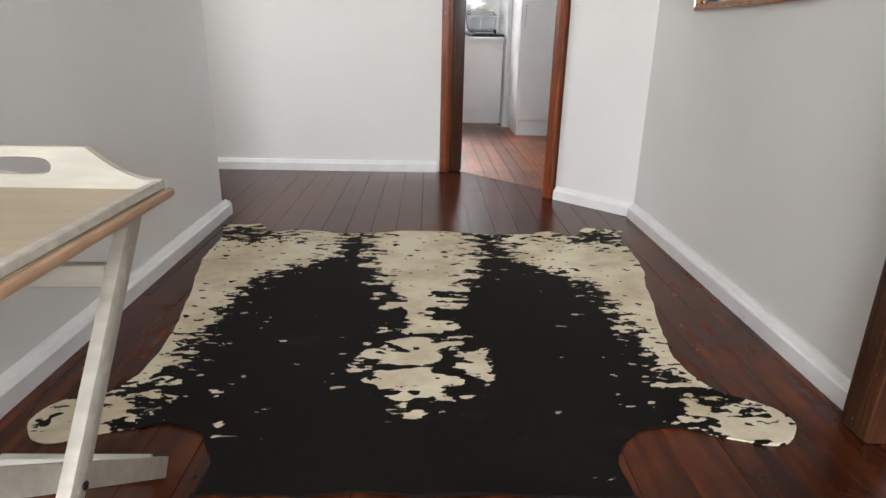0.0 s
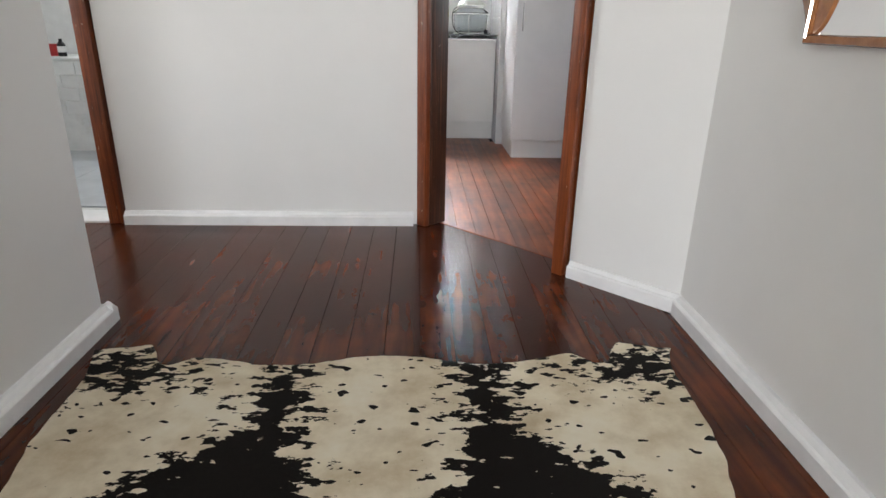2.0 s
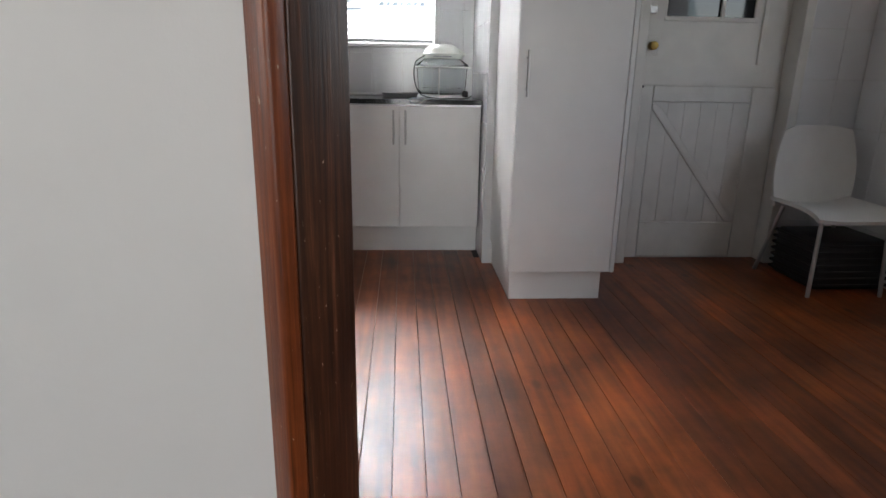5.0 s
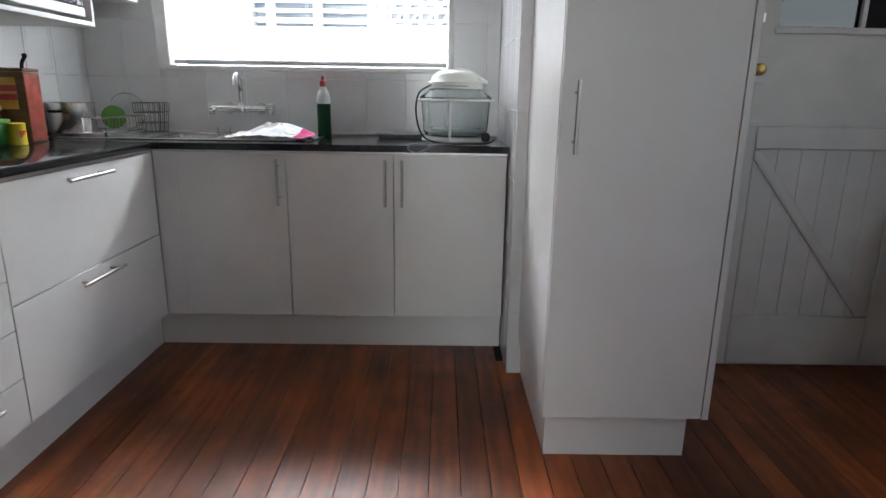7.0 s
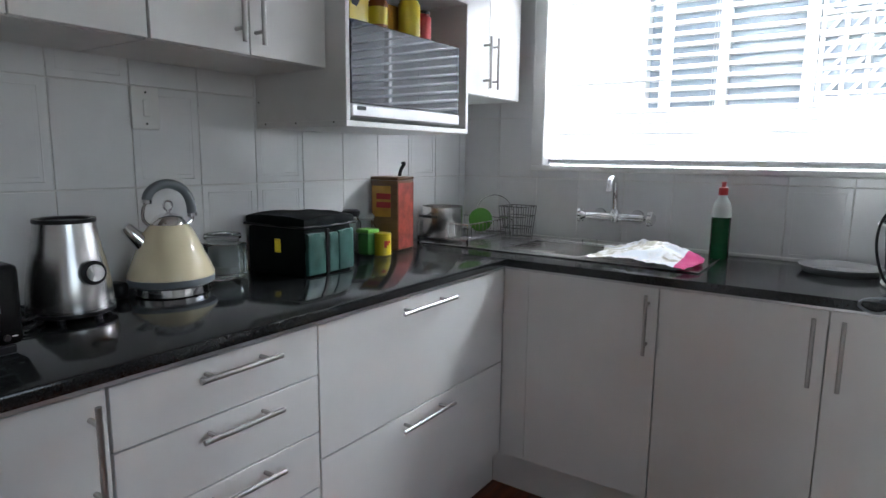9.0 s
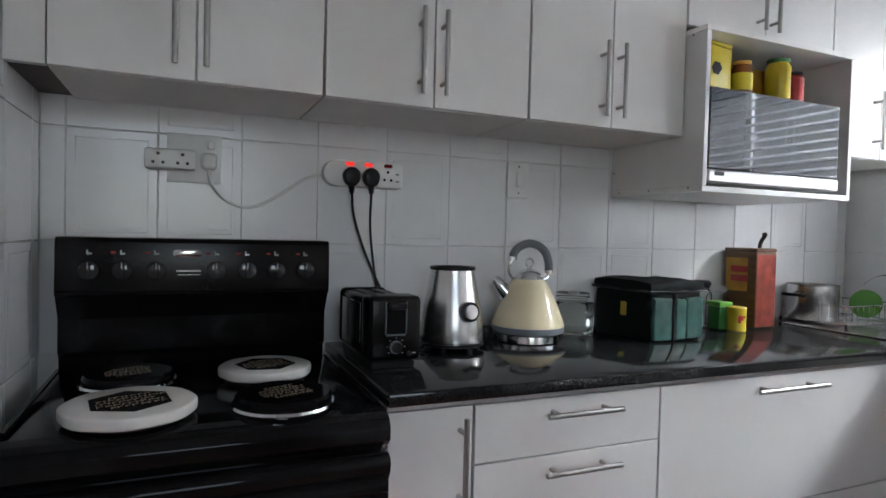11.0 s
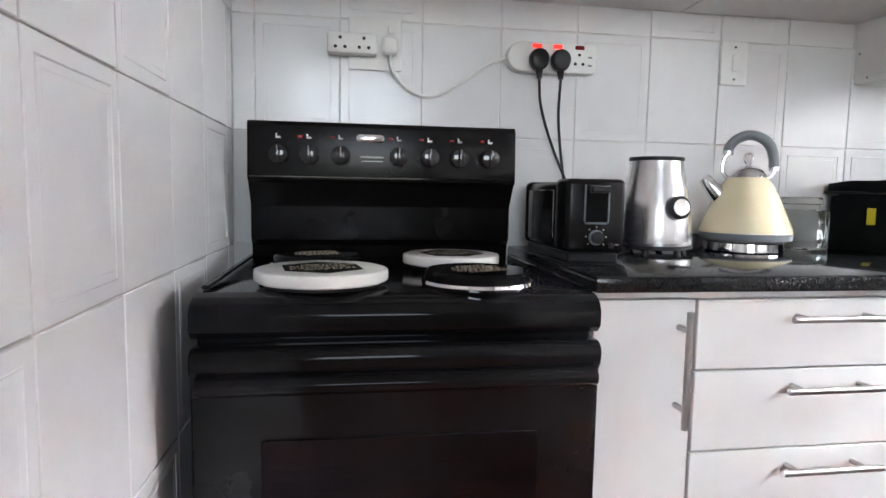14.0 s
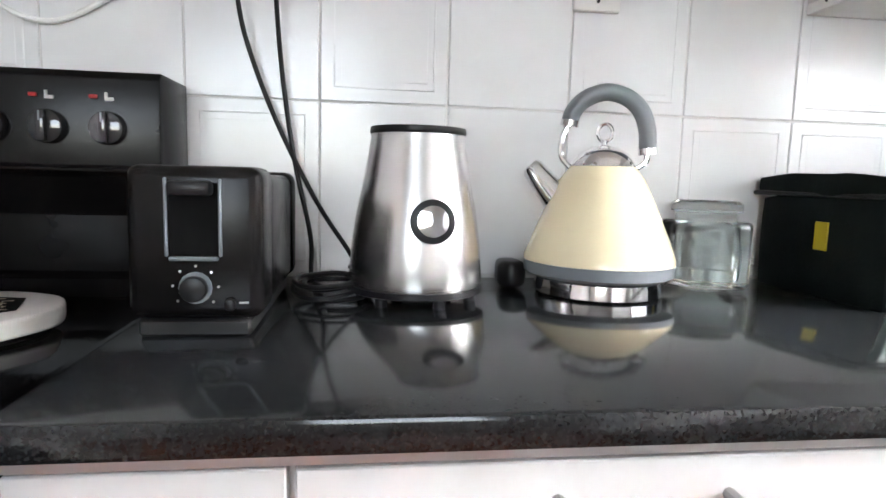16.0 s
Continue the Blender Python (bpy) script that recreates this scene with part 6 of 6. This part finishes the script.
LIDC = surface("cream_appliance_plastic", (0.78, 0.8, 0.75), 0.25, vary=0.06)
hd_ = part("motor_lid", bm_lathe([(0.116, 0.231), (0.124, 0.234), (0.125, 0.262), (0.114, 0.268), (0.106, 0.288), (0.082, 0.306), (0.045, 0.316), (0.01, 0.318)], ox, oy, 40, CT), LIDC, hov, "cream domed motor lid")
part("lid_handle", bm_extrude([(ox - 0.03, CT + 0.30), (ox - 0.01, CT + 0.324), (ox + 0.05, CT + 0.318), (ox + 0.14, CT + 0.268), (ox + 0.14, CT + 0.25), (ox + 0.0, CT + 0.264)], "y", oy - 0.055, oy + 0.045, 0.010, 3), LIDC, hd_, "sloping cream carrying handle")
part("vent_slot", bm_box(ox - 0.06, ox + 0.05, oy - 0.1265, oy - 0.11, CT + 0.242, CT + 0.246), GREYP, hd_)
part("rack_shelf", bm_lathe([(0.12, 0.06), (0.122, 0.063)], ox, oy, 32, CT), CHROME, hov)
part("cable", bm_tube(spline([(ox - 0.11, oy - 0.06, CT + 0.25), (ox - 0.165, oy - 0.10, CT + 0.21), (ox - 0.175, oy - 0.13, CT + 0.12), (ox - 0.14, oy - 0.19, CT + 0.03), (ox - 0.05, oy - 0.235, CT + 0.006), (ox + 0.05, oy - 0.24, CT + 0.006), (ox + 0.13, oy - 0.22, CT + 0.006), (ox + 0.17, oy - 0.16, CT + 0.02)], 8), 0.0038, 8), BLACKM, hov, "black mains cable")
part("cable_loop", bm_tube(spline([(ox - 0.05, oy - 0.235, CT + 0.006), (ox - 0.13, oy - 0.25, CT + 0.006), (ox - 0.19, oy - 0.29, CT + 0.004), (ox - 0.20, oy - 0.312, CT - 0.012), (ox - 0.16, oy - 0.314, CT - 0.025), (ox - 0.10, oy - 0.308, CT + 0.001), (ox - 0.02, oy - 0.27, CT + 0.006)], 8), 0.0038, 8), GREYP, hov)
part("plug", bm_box(ox + 0.11, ox + 0.145, oy - 0.21, oy - 0.17, CT + 0.012, CT + 0.05, 0.01, 3), BLACKM, hov)
pan = thing("baking_tin", (0.53, 7.68, CT), "shallow round metal baking tin", "baking tin")
part("tin_wall", bm_lathe([(0.105, 0), (0.118, 0.022), (0.121, 0.023), (0.116, 0.022), (0.103, 0.002)], 0.53, 7.68, 40, CT + 0.0006), ALU, pan)

# ---- floors and tiles, piece by piece ----


def plank_floor(floor, x0, x1, y0, y1, width, material, seed, cut, longest):
    """Boards laid along y between x0 and x1, each its own piece with a narrow gap."""
    rng = random.Random(seed)
    x = x0
    cache = {}
    while x < x1 - 0.01:
        w = min(width * rng.choice((0.97, 1.0, 1.03)), x1 - x)
        a, b, sa, sb = cut(x + w / 2, y0, y1)
        joints = [a]
        if b - a > longest:
            joints.append(a + (b - a) * rng.uniform(0.25, 0.75))
        joints.append(b)
        for p, q in zip(joints, joints[1:]):
            if q - p < 0.03:
                continue
            ka, kb = (sa if p == a else 0.0), (sb if q == b else 0.0)
            key = (round(w, 3), round(q - p, 2), ka, kb)
            L = q - p - 0.0015
            bm = bm_box(-w / 2 + 0.0007, w / 2 - 0.0007, -L / 2, L / 2, -0.02, 0, 0.0009)
            for v in bm.verts:
                v.co.y += v.co.x * (ka if v.co.y < 0 else kb)
            if key not in cache:
                cache[key] = to_mesh("plank", bm, material, (0, 0, 0))
            else:
                bm.free()
            ob = new("plank", cache[key])
            ob.parent = floor
            ob.location = Vector((x + w / 2, (p + q) / 2, rng.uniform(-0.0012, 0))) - floor.location
        x += w


hall_floor = solo("floor_hall", bm_box(-3.2, HX1 + 0.2, -2.6, 4.96, -0.06, -0.021), GAP, "dark red-brown oiled hall floorboards with worn streaks", "floor", kind="structure")
kit_floor = solo("floor_kitchen", bm_box(-1.2, KE + 0.2, 3.6, KY + 0.2, -0.12, -0.062), GAP, "worn reddish pine kitchen floorboards with dark knots", "floor", kind="structure")


def edge_y(x):
    """Where hall boards end in the doorway: along the splay, a little inside it."""
    a, b = dia(0.0, 0.108), dia(1.5, 0.108)
    return a.y + (b.y - a.y) * (x - a.x) / (b.x - a.x)


SLOPE = U.y / U.x


def hall_cut(x, y0, y1):
    if x > 1.30:
        return y0, 3.6, 0.0, 0.0
    if x > 0.36:
        return y0, min(4.93, edge_y(x)), 0.0, SLOPE
    return y0, FAR + (0.004 if x < -1.34 else 0.0), 0.0, 0.0


def kit_cut(x, y0, y1):
    hi = KY if x < 1.02 else DW + 0.12
    if 0.36 < x < 1.45:
        # open joint shows the near-black bed as the doorway's shadow line
        return edge_y(x) + 0.010, hi, SLOPE, 0.0
    return (3.7 if x >= 1.45 else KS), hi, 0.0, 0.0


plank_floor(hall_floor, HX0 - 2.3, HX1 + 0.04, -2.5, 4.7, 0.118, HALLWOOD, 3, hall_cut, 2.2)
plank_floor(kit_floor, -0.62, KE, 3.7, KY, 0.094, KITWOOD, 5, kit_cut, 4.0)
bath_floor = solo("floor_bathroom", bm_box(-3.2, -1.2, KS - 0.02, 7.0, -0.06, -0.003), GROUT, "pale grey square bathroom floor tiles", "floor", kind="structure")
bt = to_mesh("tile", bm_box(-0.298, 0.298, -0.298, 0.298, -0.004, 0.008, 0.002), surface("pale_floor_tile", (0.5, 0.52, 0.54), 0.3), (0, 0, 0))
for i in range(3):
    for j in range(4):
        ob = new("tile", bt)
        ob.parent = bath_floor
        ob.location = Vector((-2.9 + i * 0.6, 5.02 + 0.25 + j * 0.6, 0)) - bath_floor.location


def tile_mesh(w, h, embossed):
    """One glazed wall tile in the x-z plane, facing -y; some carry a raised frame line."""
    bm = bm_box(-w / 2 + 0.0012, w / 2 - 0.0012, -0.0001, 0.010, -h / 2 + 0.0012, h / 2 - 0.0012, 0.0014)
    if embossed:
        e = 0.022
        for m, r in ((e, 0.0045), (e + 0.011, 0.003)):
            o = [(-w / 2 + m, -h / 2 + m), (w / 2 - m, -h / 2 + m), (w / 2 - m, h / 2 - m), (-w / 2 + m, h / 2 - m)]
            bm_tube([(a, 0.0012, b) for a, b in o], r * 0.55, 6, True, bm=bm)
    return to_mesh("tile", bm, TILE, (0, 0, 0))


def tile_wall(parent, origin, turn_deg, length, pitch, rows, start, emboss_cols, z0, holes=()):
    """Tiles along a wall from origin; turn_deg turns their face; holes are (u0, u1, z0, z1)."""
    h = 0.27
    plain, fancy = {}, {}
    rot = Matrix.Rotation(radians(turn_deg), 4, "Z")
    edges = [0.0]
    u = start
    while u < length - 0.02:
        if u > 0.02:
            edges.append(u)
        u += pitch
    edges.append(length)
    for col, (a, b) in enumerate(zip(edges, edges[1:])):
        for r in range(rows):
            c, d = z0 + r * h, z0 + (r + 1) * h
            spans = [(a, b, c, d)]
            for ha, hb, hc, hd in holes:
                out = []
                for (p, q, s, t) in spans:
                    if q <= ha or p >= hb or t <= hc or s >= hd:
                        out.append((p, q, s, t))
                        continue
                    for piece in ((p, min(q, ha), s, t), (max(p, hb), q, s, t), (max(p, ha), min(q, hb), s, hc), (max(p, ha), min(q, hb), hd, t)):
                        if piece[1] - piece[0] > 0.006 and piece[3] - piece[2] > 0.006:
                            out.append(piece)
                spans = out
            for p, q, s, t in spans:
                key = (round(q - p, 3), round(t - s, 3))
                fan = (col, r) in emboss_cols and q - p > 0.12 and t - s > 0.15
                store = fancy if fan else plain
                if key not in store:
                    store[key] = tile_mesh(q - p, t - s, fan)
                ob = new("tile", store[key])
                ob.parent = parent
                place = Vector(origin) + rot @ Vector(((p + q) / 2, 0, 0)) + Vector((0, 0, (s + t) / 2))
                ob.matrix_basis = Matrix.Translation(place - parent.location) @ rot


def wall_named(name):
    return bpy.data.objects[name]


EM = {(c, r) for c in range(16) for r in range(3) if (c * 7 + r * 5) % 4 == 0} | {(2, 1), (1, 1), (8, 0), (9, 0), (7, 1)}
tile_wall(wall_named("wall_stove"), (KX, KS, 0), 90, KY - KS, 0.1985, 3, 0.052, EM, 0.935)
tile_wall(wall_named("wall_kitchen_window"), (KX, KY, 0), 0, 1.012 - KX, 0.2, 5, 0.19, {(1, 0), (4, 0), (7, 0), (9, 1)}, 0.935, ((WX0 - 0.03 - KX, WX1 + 0.02 - KX, WZ0 - 0.024, WZ1 + 0.04),))
tile_wall(wall_named("wall_stove_side"), (0.285, KS, 0), 180, 0.285 - KX, 0.216, 7, 0.18, {(c, r) for c in range(7) for r in range(7) if (c + 2 * r) % 3 == 0}, 0.395)
tile_wall(wall_named("wall_back_door"), (1.012, KY, 0), -90, KY - DW, 0.2, 9, 0.1, set(), 0.005)
tile_wall(wall_named("wall_back_door"), (1.012, DW, 0), 0, 0.808, 0.2, 9, 0.06, set(), 0.005)
tile_wall(wall_named("wall_back_door"), (2.80, DW, 0), 0, KE - 2.80, 0.2, 9, 0.2, set(), 0.005)
tile_wall(wall_named("wall_kitchen_east"), (KE, DW, 0), -90, 1.14, 0.2, 7, 0.2, set(), 0.005)
